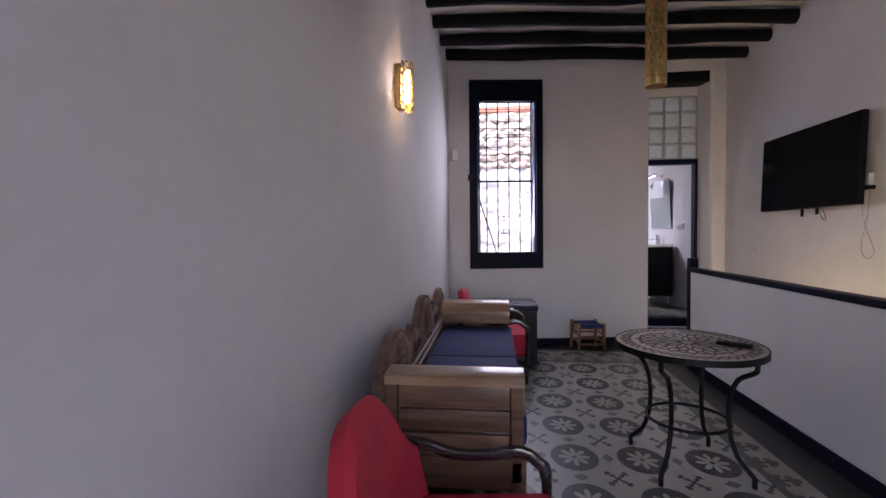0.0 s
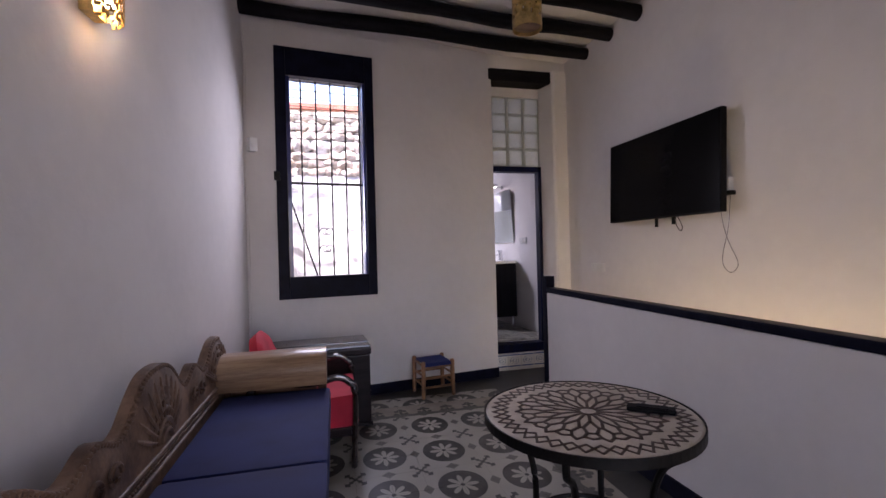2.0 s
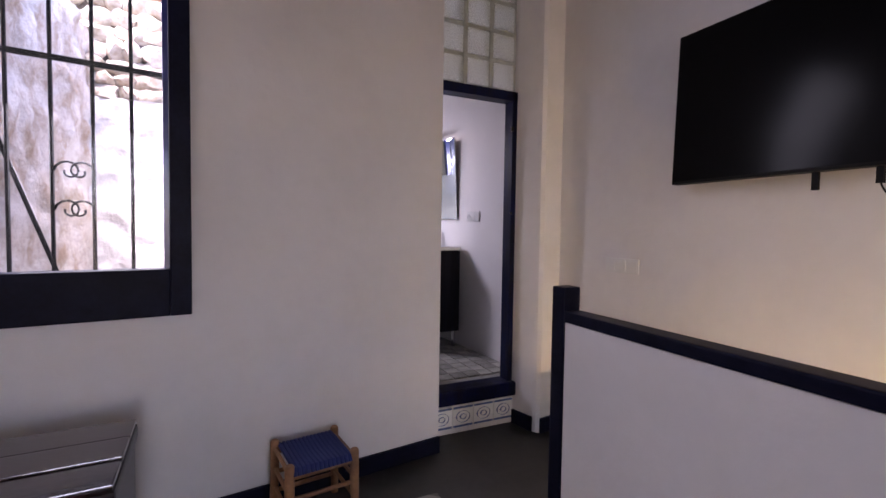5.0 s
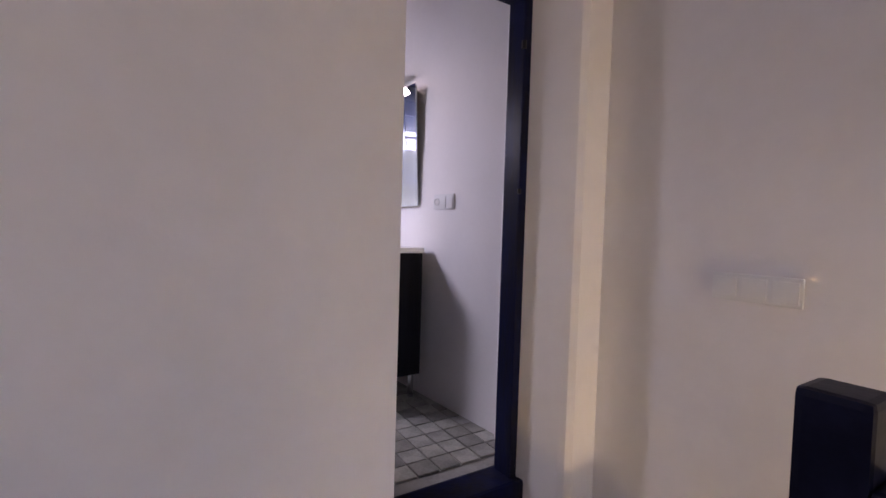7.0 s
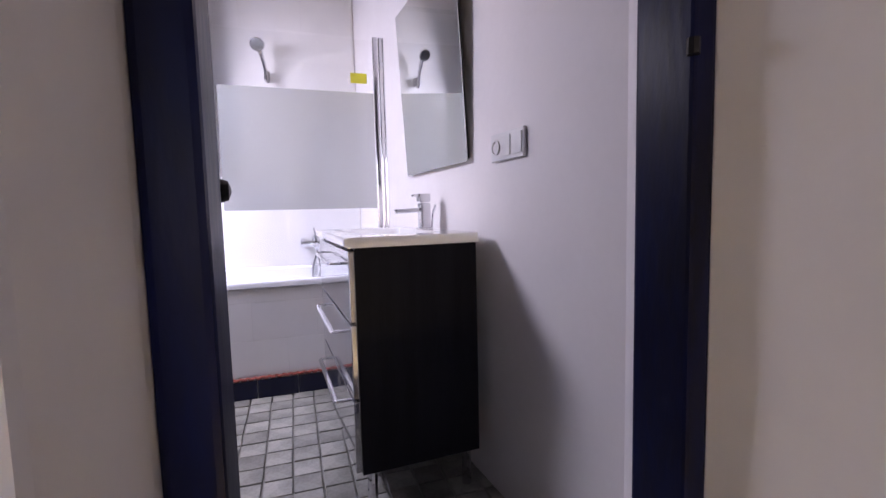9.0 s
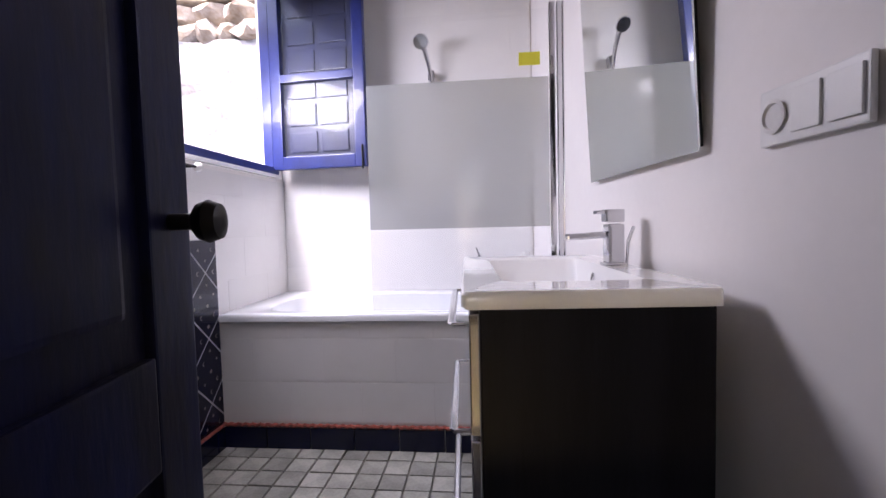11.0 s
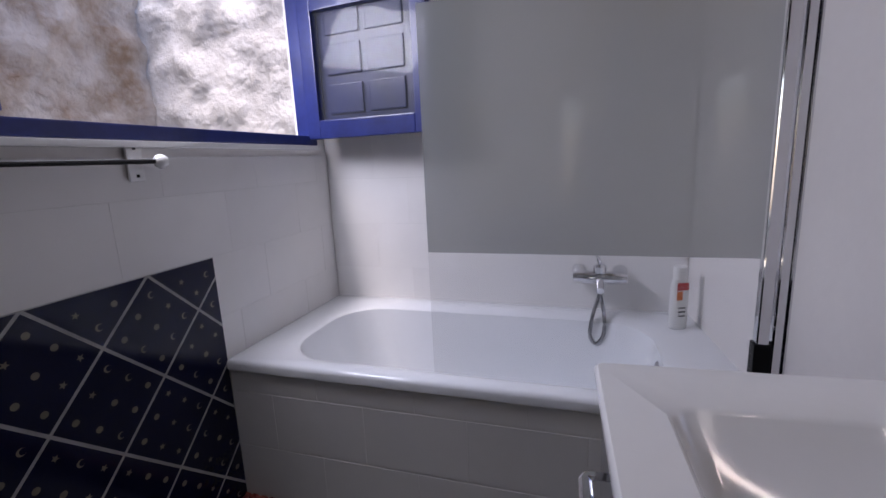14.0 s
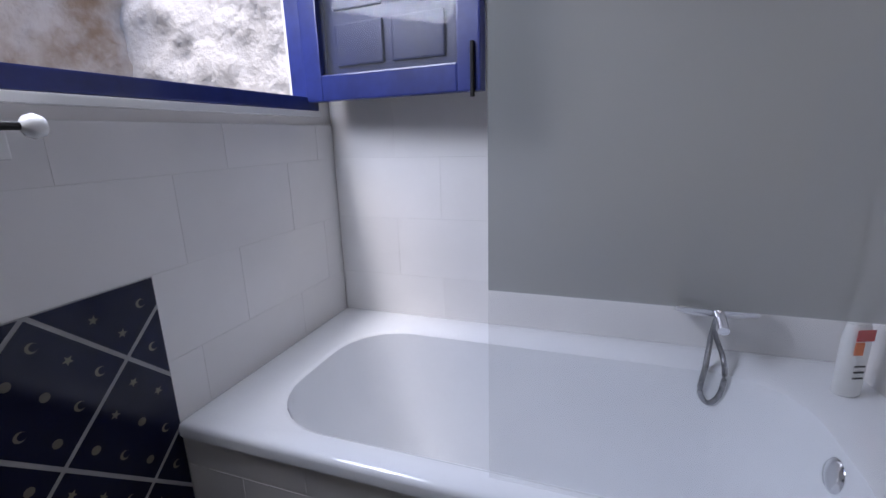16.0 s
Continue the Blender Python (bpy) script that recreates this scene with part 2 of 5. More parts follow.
def cement_pattern():
    """Printed cement tiles: medallions with eight petals, snowflake crosses and small lozenges, repeat 0.41 m."""
    m = bpy.data.materials.new("patterned_cement_tile")
    m.use_nodes = True
    nt = m.node_tree
    b = nt.nodes["Principled BSDF"]
    b.inputs["Roughness"].default_value = 0.38

    def op(kind, a, c=None, d=None):
        n = nt.nodes.new("ShaderNodeMath")
        n.operation = kind
        for i, v in enumerate((a, c, d)):
            if v is None:
                continue
            if isinstance(v, (int, float)):
                n.inputs[i].default_value = v
            else:
                nt.links.new(v, n.inputs[i])
        return n.outputs[0]

    geo = nt.nodes.new("ShaderNodeNewGeometry")
    mp = nt.nodes.new("ShaderNodeMapping")
    nt.links.new(geo.outputs["Position"], mp.inputs[0])
    sep = nt.nodes.new("ShaderNodeSeparateXYZ")
    nt.links.new(mp.outputs[0], sep.inputs[0])
    P = FLOOR_PITCH
    ox, oy = FLOOR_ORIGIN

    def cell(o, c, p):
        return op("SUBTRACT", op("FRACT", op("ADD", op("DIVIDE", op("SUBTRACT", o, c), p), 100.5)), 0.5)

    u, v = cell(sep.outputs[0], ox, P[0]), cell(sep.outputs[1], oy, P[1])
    r = op("SQRT", op("ADD", op("MULTIPLY", u, u), op("MULTIPLY", v, v)))
    th = op("ARCTAN2", v, u)
    pet = op("ABSOLUTE", op("COSINE", op("MULTIPLY", th, 4.0)))
    disc = op("LESS_THAN", r, 0.355)
    petal = op("LESS_THAN", r, op("MULTIPLY_ADD", op("POWER", pet, 0.8), 0.21, 0.03))
    heart = op("LESS_THAN", r, 0.035)
    med = op("SUBTRACT", disc, op("MAXIMUM", op("MULTIPLY", petal, op("SUBTRACT", 1.0, heart)), 0.0))
    u2 = op("SUBTRACT", op("FRACT", op("ADD", u, 1.0)), 0.5)
    v2 = op("SUBTRACT", op("FRACT", op("ADD", v, 1.0)), 0.5)
    a = op("ABSOLUTE", op("MULTIPLY", op("ADD", u2, v2), 0.7071))
    c = op("ABSOLUTE", op("MULTIPLY", op("SUBTRACT", u2, v2), 0.7071))
    lo, hi = op("MINIMUM", a, c), op("MAXIMUM", a, c)
    arm = op("MULTIPLY", op("LESS_THAN", lo, 0.018), op("LESS_THAN", hi, 0.21))
    tip = op("LESS_THAN", op("ADD", op("MULTIPLY", op("ABSOLUTE", op("SUBTRACT", hi, 0.17)), 1.4), lo), 0.062)
    bud = op("LESS_THAN", op("ADD", op("ABSOLUTE", op("SUBTRACT", hi, 0.09)), op("MULTIPLY", lo, 0.7)), 0.032)
    cross = op("MAXIMUM", op("MAXIMUM", arm, tip), bud)
    au, av = op("ABSOLUTE", u), op("ABSOLUTE", v)
    d1 = op("LESS_THAN", op("ADD", op("MULTIPLY", op("SUBTRACT", 0.5, au), 1.0), op("MULTIPLY", av, 0.75)), 0.085)
    d2 = op("LESS_THAN", op("ADD", op("MULTIPLY", op("SUBTRACT", 0.5, av), 1.0), op("MULTIPLY", au, 0.75)), 0.085)
    loz = op("MAXIMUM", d1, d2)
    dark = op("MAXIMUM", op("MAXIMUM", med, cross), op("MULTIPLY", loz, 0.72))
    wear = nt.nodes.new("ShaderNodeTexNoise")
    wear.inputs["Scale"].default_value, wear.inputs["Detail"].default_value = 14, 7
    nt.links.new(geo.outputs["Position"], wear.inputs[0])
    fac = op("MULTIPLY", dark, op("MULTIPLY_ADD", wear.outputs[0], 0.25, 0.84))
    mix = nt.nodes.new("ShaderNodeMix")
    mix.data_type = "RGBA"
    mix.inputs[6].default_value, mix.inputs[7].default_value = (0.37, 0.36, 0.32, 1), (0.022, 0.023, 0.022, 1)
    nt.links.new(fac, mix.inputs[0])
    dirt = nt.nodes.new("ShaderNodeTexNoise")
    dirt.inputs["Scale"].default_value, dirt.inputs["Detail"].default_value = 3, 6
    nt.links.new(geo.outputs["Position"], dirt.inputs[0])
    mul = nt.nodes.new("ShaderNodeMix")
    mul.data_type, mul.blend_type = "RGBA", "MULTIPLY"
    mul.inputs[7].default_value = (0.62, 0.58, 0.52, 1)
    nt.links.new(op("MULTIPLY", dirt.outputs[0], 0.8), mul.inputs[0])
    nt.links.new(mix.outputs[2], mul.inputs[6])
    nt.links.new(mul.outputs[2], b.inputs["Base Color"])
    return m


def border_pattern(axis, inner):
    """Printed border: a pale band with dark fleurons every 0.2 m over a wavy grey band on its inner side."""
    m = bpy.data.materials.new("border_cement_tile")
    m.use_nodes = True
    nt = m.node_tree
    b = nt.nodes["Principled BSDF"]
    b.inputs["Roughness"].default_value = 0.38

    def op(kind, a, c=None, d=None):
        n = nt.nodes.new("ShaderNodeMath")
        n.operation = kind
        for i, v in enumerate((a, c, d)):
            if isinstance(v, (int, float)):
                n.inputs[i].default_value = v
            elif v is not None:
                nt.links.new(v, n.inputs[i])
        return n.outputs[0]

    geo = nt.nodes.new("ShaderNodeNewGeometry")
    sep = nt.nodes.new("ShaderNodeSeparateXYZ")
    nt.links.new(geo.outputs["Position"], sep.inputs[0])
    a, c = (sep.outputs[0], sep.outputs[1]) if axis == "x" else (sep.outputs[1], sep.outputs[0])
    u = op("MULTIPLY", op("SUBTRACT", op("FRACT", op("DIVIDE", op("ADD", a, 20.0), 0.2)), 0.5), 0.2)
    v = op("SUBTRACT", c, inner)

    def dot(cu, cv, r):
        du, dv = op("SUBTRACT", op("ABSOLUTE", u), cu), op("SUBTRACT", v, cv)
        return op("LESS_THAN", op("ADD", op("MULTIPLY", du, du), op("MULTIPLY", dv, dv)), r * r)

    stem = op("MULTIPLY", op("LESS_THAN", op("ABSOLUTE", u), 0.013), op("LESS_THAN", op("ABSOLUTE", op("SUBTRACT", v, 0.10)), 0.045))
    fleur = op("MAXIMUM", op("MAXIMUM", stem, dot(0.0, 0.155, 0.024)), op("MAXIMUM", dot(0.034, 0.128, 0.021), dot(0.045, 0.075, 0.017)))
    wave = op("LESS_THAN", v, op("MULTIPLY_ADD", op("COSINE", op("MULTIPLY", u, 31.4)), 0.018, 0.062))
    dirt = nt.nodes.new("ShaderNodeTexNoise")
    dirt.inputs["Scale"].default_value, dirt.inputs["Detail"].default_value = 9, 7
    nt.links.new(geo.outputs["Position"], dirt.inputs[0])
    m1, m2, m3 = (nt.nodes.new("ShaderNodeMix") for _ in range(3))
    for x in (m1, m2, m3):
        x.data_type = "RGBA"
    m1.inputs[6].default_value, m1.inputs[7].default_value = (0.33, 0.30, 0.25, 1), (0.085, 0.085, 0.078, 1)
    m2.inputs[7].default_value = (0.024, 0.024, 0.023, 1)
    nt.links.new(wave, m1.inputs[0])
    nt.links.new(op("MULTIPLY", fleur, 0.92), m2.inputs[0])
    nt.links.new(m1.outputs[2], m2.inputs[6])
    m3.blend_type = "MULTIPLY"
    m3.inputs[7].default_value = (0.5, 0.46, 0.40, 1)
    nt.links.new(dirt.outputs[0], m3.inputs[0])
    nt.links.new(m2.outputs[2], m3.inputs[6])
    nt.links.new(m3.outputs[2], b.inputs["Base Color"])
    return m


# ---- mesh helpers ----
def add_box(bm, x0, x1, y0, y1, z0, z1, m=None, bevel=0.0):
    r = bmesh.ops.create_cube(bm, size=1.0)
    vs = r["verts"]
    for v in vs:
        v.co = Vector((x0 if v.co.x < 0 else x1, y0 if v.co.y < 0 else y1, z0 if v.co.z < 0 else z1))
    if bevel:
        es = list({e for v in vs for e in v.link_edges})
        vs = [v for v in bmesh.ops.bevel(bm, geom=es, offset=bevel, segments=2, affect="EDGES", profile=0.7)["verts"]]
    if m is not None:
        bmesh.ops.transform(bm, matrix=m, verts=vs)
    return vs


def box(x0, x1, y0, y1, z0, z1, m=None, bevel=0.0):
    bm = bmesh.new()
    add_box(bm, x0, x1, y0, y1, z0, z1, m, bevel)
    return bm


def add_tube(bm, pts, radius, n=10, flat=1.0):
    """A round bar along a line of places; radius a number or one per place."""
    pts = [Vector(p) for p in pts]
    rad = radius if isinstance(radius, (list, tuple)) else [radius] * len(pts)
    rings, up = [], Vector((0, 0, 1))
    for i, p in enumerate(pts):
        d = (pts[min(i + 1, len(pts) - 1)] - pts[max(i - 1, 0)]).normalized()
        s = d.cross(up)
        if s.length < 0.1:
            s = d.cross(Vector((0, 1, 0)))
        s.normalize()
        w = s.cross(d).normalized()
        rings.append([bm.verts.new(p + rad[i] * (math.cos(6.28319 * k / n) * s + flat * math.sin(6.28319 * k / n) * w)) for k in range(n)])
    for a, c in zip(rings, rings[1:]):
        for k in range(n):
            bm.faces.new((a[k], a[(k + 1) % n], c[(k + 1) % n], c[k]))
    bm.faces.new(rings[0][::-1])
    bm.faces.new(rings[-1])


def tube(pts, radius, n=10, flat=1.0):
    bm = bmesh.new()
    add_tube(bm, pts, radius, n, flat)
    return bm


def curve_pts(pts, steps=6):
    """Catmull-Rom through the given places."""
    P = [Vector(p) for p in pts]
    P = [2 * P[0] - P[1]] + P + [2 * P[-1] - P[-2]]
    out = []
    for i in range(1, len(P) - 2):
        for k in range(steps):
            t = k / steps
            a, b, c, d = P[i - 1], P[i], P[i + 1], P[i + 2]
            out.append(0.5 * (2 * b + (c - a) * t + (2 * a - 5 * b + 4 * c - d) * t * t + (3 * b - a - 3 * c + d) * t ** 3))
    return out + [P[-2]]


def lathe(profile, n=32):
    """A turned body about z from (radius, height) pairs."""
    bm = bmesh.new()
    rings = [[bm.verts.new((r * math.cos(6.28319 * k / n), r * math.sin(6.28319 * k / n), z)) for k in range(n)] for r, z in profile]
    for a, c in zip(rings, rings[1:]):
        for k in range(n):
            bm.faces.new((a[k], a[(k + 1) % n], c[(k + 1) % n], c[k]))
    bm.faces.new(rings[0][::-1])
    bm.faces.new(rings[-1])
    return bm


def prism(outline, d0, d1, m=None):
    """An outline in x, y pushed from d0 to d1 along z."""
    bm = bmesh.new()
    a = [bm.verts.new((x, y, d0)) for x, y in outline]
    c = [bm.verts.new((x, y, d1)) for x, y in outline]
    n = len(a)
    for k in range(n):
        bm.faces.new((a[k], a[(k + 1) % n], c[(k + 1) % n], c[k]))
    bm.faces.new(a[::-1])
    bm.faces.new(c)
    if m is not None:
        bmesh.ops.transform(bm, matrix=m, verts=bm.verts)
    return bm


def mesh_of(name, bm, material, smooth=False):
    bmesh.ops.recalc_face_normals(bm, faces=bm.faces)
    me = bpy.data.meshes.new(name)
    bm.to_mesh(me)
    bm.free()
    me.materials.append(material)
    if smooth:
        for p in me.polygons:
            p.use_smooth = True
        me.set_sharp_from_angle(angle=radians(40))
    return me


def part(name, bm, material, parent=None, label="", smooth=False):
    ob = new(name, mesh_of(name, bm, material, smooth))
    if parent is not None:
        ob.parent = parent
    if label:
        ob["label"] = label
    return ob


def thing(name, at, label, category, group="", turn=0.0):
    ob = new(name)
    ob.matrix_world = pose(*at, 0, 0, turn)
    ob.empty_display_size = 0.1
    return tagged(ob, label, category, group)


def struct(name, bm, material, label="", smooth=False):
    return tagged(part(name, bm, material, smooth=smooth), label, "", "", "structure")


def wall_line(name, a, c, thick, z0, z1, openings, material, label, grid=0.0):
    """A straight wall from a to c whose body lies to the left of the way from a to c; openings: (s0, s1, z0, z1)."""
    a, c = Vector((*a, 0)), Vector((*c, 0))
    L = (c - a).length
    turn = math.atan2(c.y - a.y, c.x - a.x)
    m = Matrix.Translation(a) @ Matrix.Rotation(turn, 4, "Z")
    bm = bmesh.new()
    xs = sorted({0, L, *[v for o in openings for v in o[:2]]})
    for s0, s1 in zip(xs, xs[1:]):
        cuts = sorted((o[2], o[3]) for o in openings if o[0] < (s0 + s1) / 2 < o[1])
        z = z0
        for b0, b1 in cuts:
            if b0 > z:
                add_box(bm, s0, s1, 0, thick, z, b0, m)
            z = b1
        if z < z1:
            add_box(bm, s0, s1, 0, thick, z, z1, m)
    return struct(name, bm, material, label), m


# ---- the large structure ----
BF = 0.30          # bathroom floor height
LX = lambda y: 2.65 - 0.055 * (6.1 - y)
EA, EC = (2.45, 6.053), (5.07, 6.4144)
EL = math.hypot(EC[0] - EA[0], EC[1] - EA[1])


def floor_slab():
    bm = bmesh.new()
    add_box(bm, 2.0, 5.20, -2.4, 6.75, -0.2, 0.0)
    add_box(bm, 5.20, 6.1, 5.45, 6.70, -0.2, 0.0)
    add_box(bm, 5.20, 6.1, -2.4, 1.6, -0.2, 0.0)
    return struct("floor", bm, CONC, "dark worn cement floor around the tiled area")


floor_slab()
end_wall, END_M = wall_line("wall_north", EA, EC, 0.36, 0, 3.75, [(0.53, 1.29, 1.09, 3.07)], PLASTER, "rough white plaster wall with a tall window")
lw = wall_line("wall_west", (LX(-2.4), -2.4), (LX(6.2), 6.2), 0.4, -0.1, 3.9, [], PLASTER, "uneven white plaster wall")[0]
wall_line("wall_east", (5.95, 6.46), (5.95, -2.4), 0.4, -2.8, 3.9, [], PLASTER, "white plaster wall over the stairwell")
wall_line("wall_south", (6.3, -2.1), (2.0, -2.1), 0.4, -0.1, 3.9, [(1.1, 2.9, 0.1, 2.9)], PLASTER, "white plaster wall with a balcony opening")
struct("wall_over_door", prism([(5.045, 6.411), (5.95, 6.425), (5.95, 6.9), (5.045, 6.9)], 3.32, 3.75), PLASTER, "white plaster over the doorway")
struct("wall_stub", prism([(5.80, 6.376), (6.3, 6.45), (6.3, 6.92), (5.862, 6.92), (5.73, 6.705), (5.722, 6.60), (5.766, 6.42), (5.776, 6.393)], 0, 3.32), PLASTER, "narrow white plaster pier beside the doorway")
struct("wall_door_left", prism([(5.01, 6.60), (5.067, 6.435), (5.08, 6.575), (5.08, 6.68), (5.02, 6.72), (4.97, 6.92), (4.1, 6.92), (4.1, 6.66), (4.97, 6.77)], 0, 3.32), PLASTER, "splayed white doorway reveal")


def ceiling():
    bm = bmesh.new()
    vs = [(2.0, -2.5, 3.60), (6.2, -2.5, 3.42), (6.2, 6.7, 3.42), (2.0, 6.7, 3.60)]
    a = [bm.verts.new(v) for v in vs]
    c = [bm.verts.new((x, y, z + 0.2)) for x, y, z in vs]
    bm.faces.new(a)
    bm.faces.new(c[::-1])
    for k in range(4):
        bm.faces.new((a[k], a[(k + 1) % 4], c[(k + 1) % 4], c[k]))
    return struct("ceiling", bm, CEIL, "uneven white ceiling between dark beams")


ceiling()

# bathroom shell
struct("bathroom_floor", box(4.1, 6.2, 6.64, 9.6, BF - 0.28, BF - 0.012), GROUTD, "grey grout bed under tumbled floor tiles")
BX = lambda y: 5.875 - 0.085 * (y - 7)
BT = math.degrees(math.atan(0.085))
wall_line("wall_bath_east", (BX(9.8), 9.8), (BX(6.9), 6.9), 0.4, 0, 3.3, [], BATHWALL, "pinkish white painted bathroom wall")
wall_line("wall_bath_west", (4.13, 6.92), (4.13, 9.9), 0.08, 0, 3.3, [(1.235, 2.415, 1.655, 2.8)], BATHWALL, "white bathroom wall with an open window")
wall_line("wall_bath_north", (4.06, 9.43), (6.2, 9.43), 0.35, 0, 3.3, [], BATHWALL, "white tiled wall behind the bath")
struct("ceiling_bath", box(4.0, 6.3, 6.7, 9.9, 3.3, 3.5), CEIL, "plain white bathroom ceiling")

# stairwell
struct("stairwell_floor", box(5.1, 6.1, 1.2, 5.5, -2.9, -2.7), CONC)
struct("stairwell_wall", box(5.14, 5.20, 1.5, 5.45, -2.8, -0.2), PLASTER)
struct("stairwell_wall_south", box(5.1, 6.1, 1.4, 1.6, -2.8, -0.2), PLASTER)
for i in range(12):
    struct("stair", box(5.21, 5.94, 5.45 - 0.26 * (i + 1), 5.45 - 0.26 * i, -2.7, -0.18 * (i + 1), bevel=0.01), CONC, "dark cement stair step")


# ---- living room ----
def baseboards():
    struct("baseboard", box(0, EL, -0.018, -0.002, 0.002, 0.10, END_M), NAVY, "dark painted baseboard")
    struct("baseboard", prism([(5.795, 6.375), (5.797, 6.362), (5.948, 6.386), (5.948, 6.402)], 0.002, 0.10), NAVY, "dark painted baseboard")
    struct("baseboard", prism([(5.754, 6.418), (5.770, 6.418), (5.728, 6.585), (5.712, 6.585)], 0.002, 0.10), NAVY, "dark painted baseboard")
    struct("baseboard", box(5.932, 5.948, 5.45, 6.38, 0.002, 0.10), NAVY, "dark painted baseboard")
    struct("baseboard", box(5.135, 5.148, 2.98, 5.44, 0.002, 0.10), NAVY, "dark painted baseboard")


baseboards()


def beam(y, k):
    b = thing("ceiling_beam", (2.6, y, 0), "dark stained rough round timber ceiling beam", "ceiling beam", "ceiling beams")
    rng = random.Random(k)
    n = 13
    pts = [(3.37 * i / (n - 1), 0.02 * math.sin(i * 0.9 + k), 3.515 - 0.165 * i / (n - 1) + rng.uniform(-0.006, 0.006)) for i in range(n)]
    part("timber", tube(pts, [0.062 + rng.uniform(-0.006, 0.006) for _ in pts], 14), BEAM, b, smooth=True)
    return b


for k in range(19):
    beam(6.00 - 0.415 * k, k)


def parapet():
    p = thing("stair_parapet", (5.15, 2.94, 0), "low white plastered stair guard wall with a dark wooden rail", "parapet")
    part("panel", box(0.0, 0.07, -0.04, 2.455, 0.0, 0.984), PLASTER, p)
    part("rail", box(-0.008, 0.078, -0.04, 2.455, 0.986, 1.03, bevel=0.008), NAVY, p, "dark painted wooden handrail")
    part("newel_post", box(-0.008, 0.075, 2.455, 2.53, 0.0, 1.125, bevel=0.010), NAVY, p)
    post = part("tall_post", box(-0.005, 0.085, -0.13, -0.04, 0.0, 1.60, bevel=0.01), NAVY, p)
    part("cap", box(-0.018, 0.098, -0.143, -0.027, 1.60, 1.68, bevel=0.012), NAVY, post)
    return p


parapet()


def tall_window():
    w = tagged(new("window_1"), "tall window with a wide near-black wooden frame", "", "", "structure")
    w.matrix_world = END_M
    s0, s1, z0, z1 = 0.455, 1.345, 0.965, 3.238
    i0, i1, j0, j1 = 0.55, 1.265, 1.165, 2.985
    part("stile", box(s0, i0, -0.035, 0.06, z0, z1, bevel=0.006), NAVY, w)
    part("stile", box(i1, s1, -0.035, 0.06, z0, z1, bevel=0.006), NAVY, w)
    part("bottom_rail", box(i0, i1, -0.033, 0.06, z0, j0, bevel=0.006), NAVY, w)
    part("top_rail", box(i0, i1, -0.033, 0.06, j1, z1, bevel=0.006), NAVY, w)
    for a, c, d, e in ((i0, i0 + 0.035, j0, j1), (i1 - 0.02, i1, j0, j1)):
        part("sash_edge", box(a, c, 0.0, 0.05, d, e), NAVYWIN, w, "blue painted sash edge")
    g = part("pane", box(i0, i1, 0.03, 0.036, j0, j1), PANE, w)
    g.visible_shadow = False
    part("latch", box(s0 - 0.02, s0 + 0.03, -0.055, -0.03, 2.03, 2.11, bevel=0.008), IRON, w)
    return w


tall_window()


def window_grille():
    g = thing("window_grille", END_M.translation[:], "black wrought iron grille outside the tall window", "window grille")
    g.matrix_world = END_M @ Matrix.Translation((0, 0.30, 0))
    for i in range(6):
        x = 0.56 + 0.142 * i
        part("upright_bar", tube([(x, 0, 1.0), (x, 0, 3.2)], 0.008, 6), IRON, g)
    for z in (1.12, 2.06):
        part("cross_bar", box(0.5, 1.34, -0.006, 0.006, z - 0.012, z + 0.012), IRON, g)
    for i in range(9):
        z = 2.50 + 0.08 * i
        part("cross_wire", tube([(0.45, 0.02, z), (1.4, 0.02, z)], 0.004, 5), IRON, g)
    for k in (-1, 1):
        pts = [(0.92 + k * (0.02 + 0.05 * math.cos(a) * (1 - a / 9)), 0, 1.58 + 0.05 * math.sin(a) * (1 - a / 9)) for a in [0.5 * i for i in range(14)]]
        part("scroll", tube(pts, 0.005, 5), IRON, g)
        part("scroll", tube([(x, y, z - 0.17) for x, y, z in pts], 0.005, 5), IRON, g)
    part("brace", tube([(0.50, 0.1, 2.2), (0.85, 0.1, 1.1)], 0.010, 6), IRON, g)
    return g


window_grille()


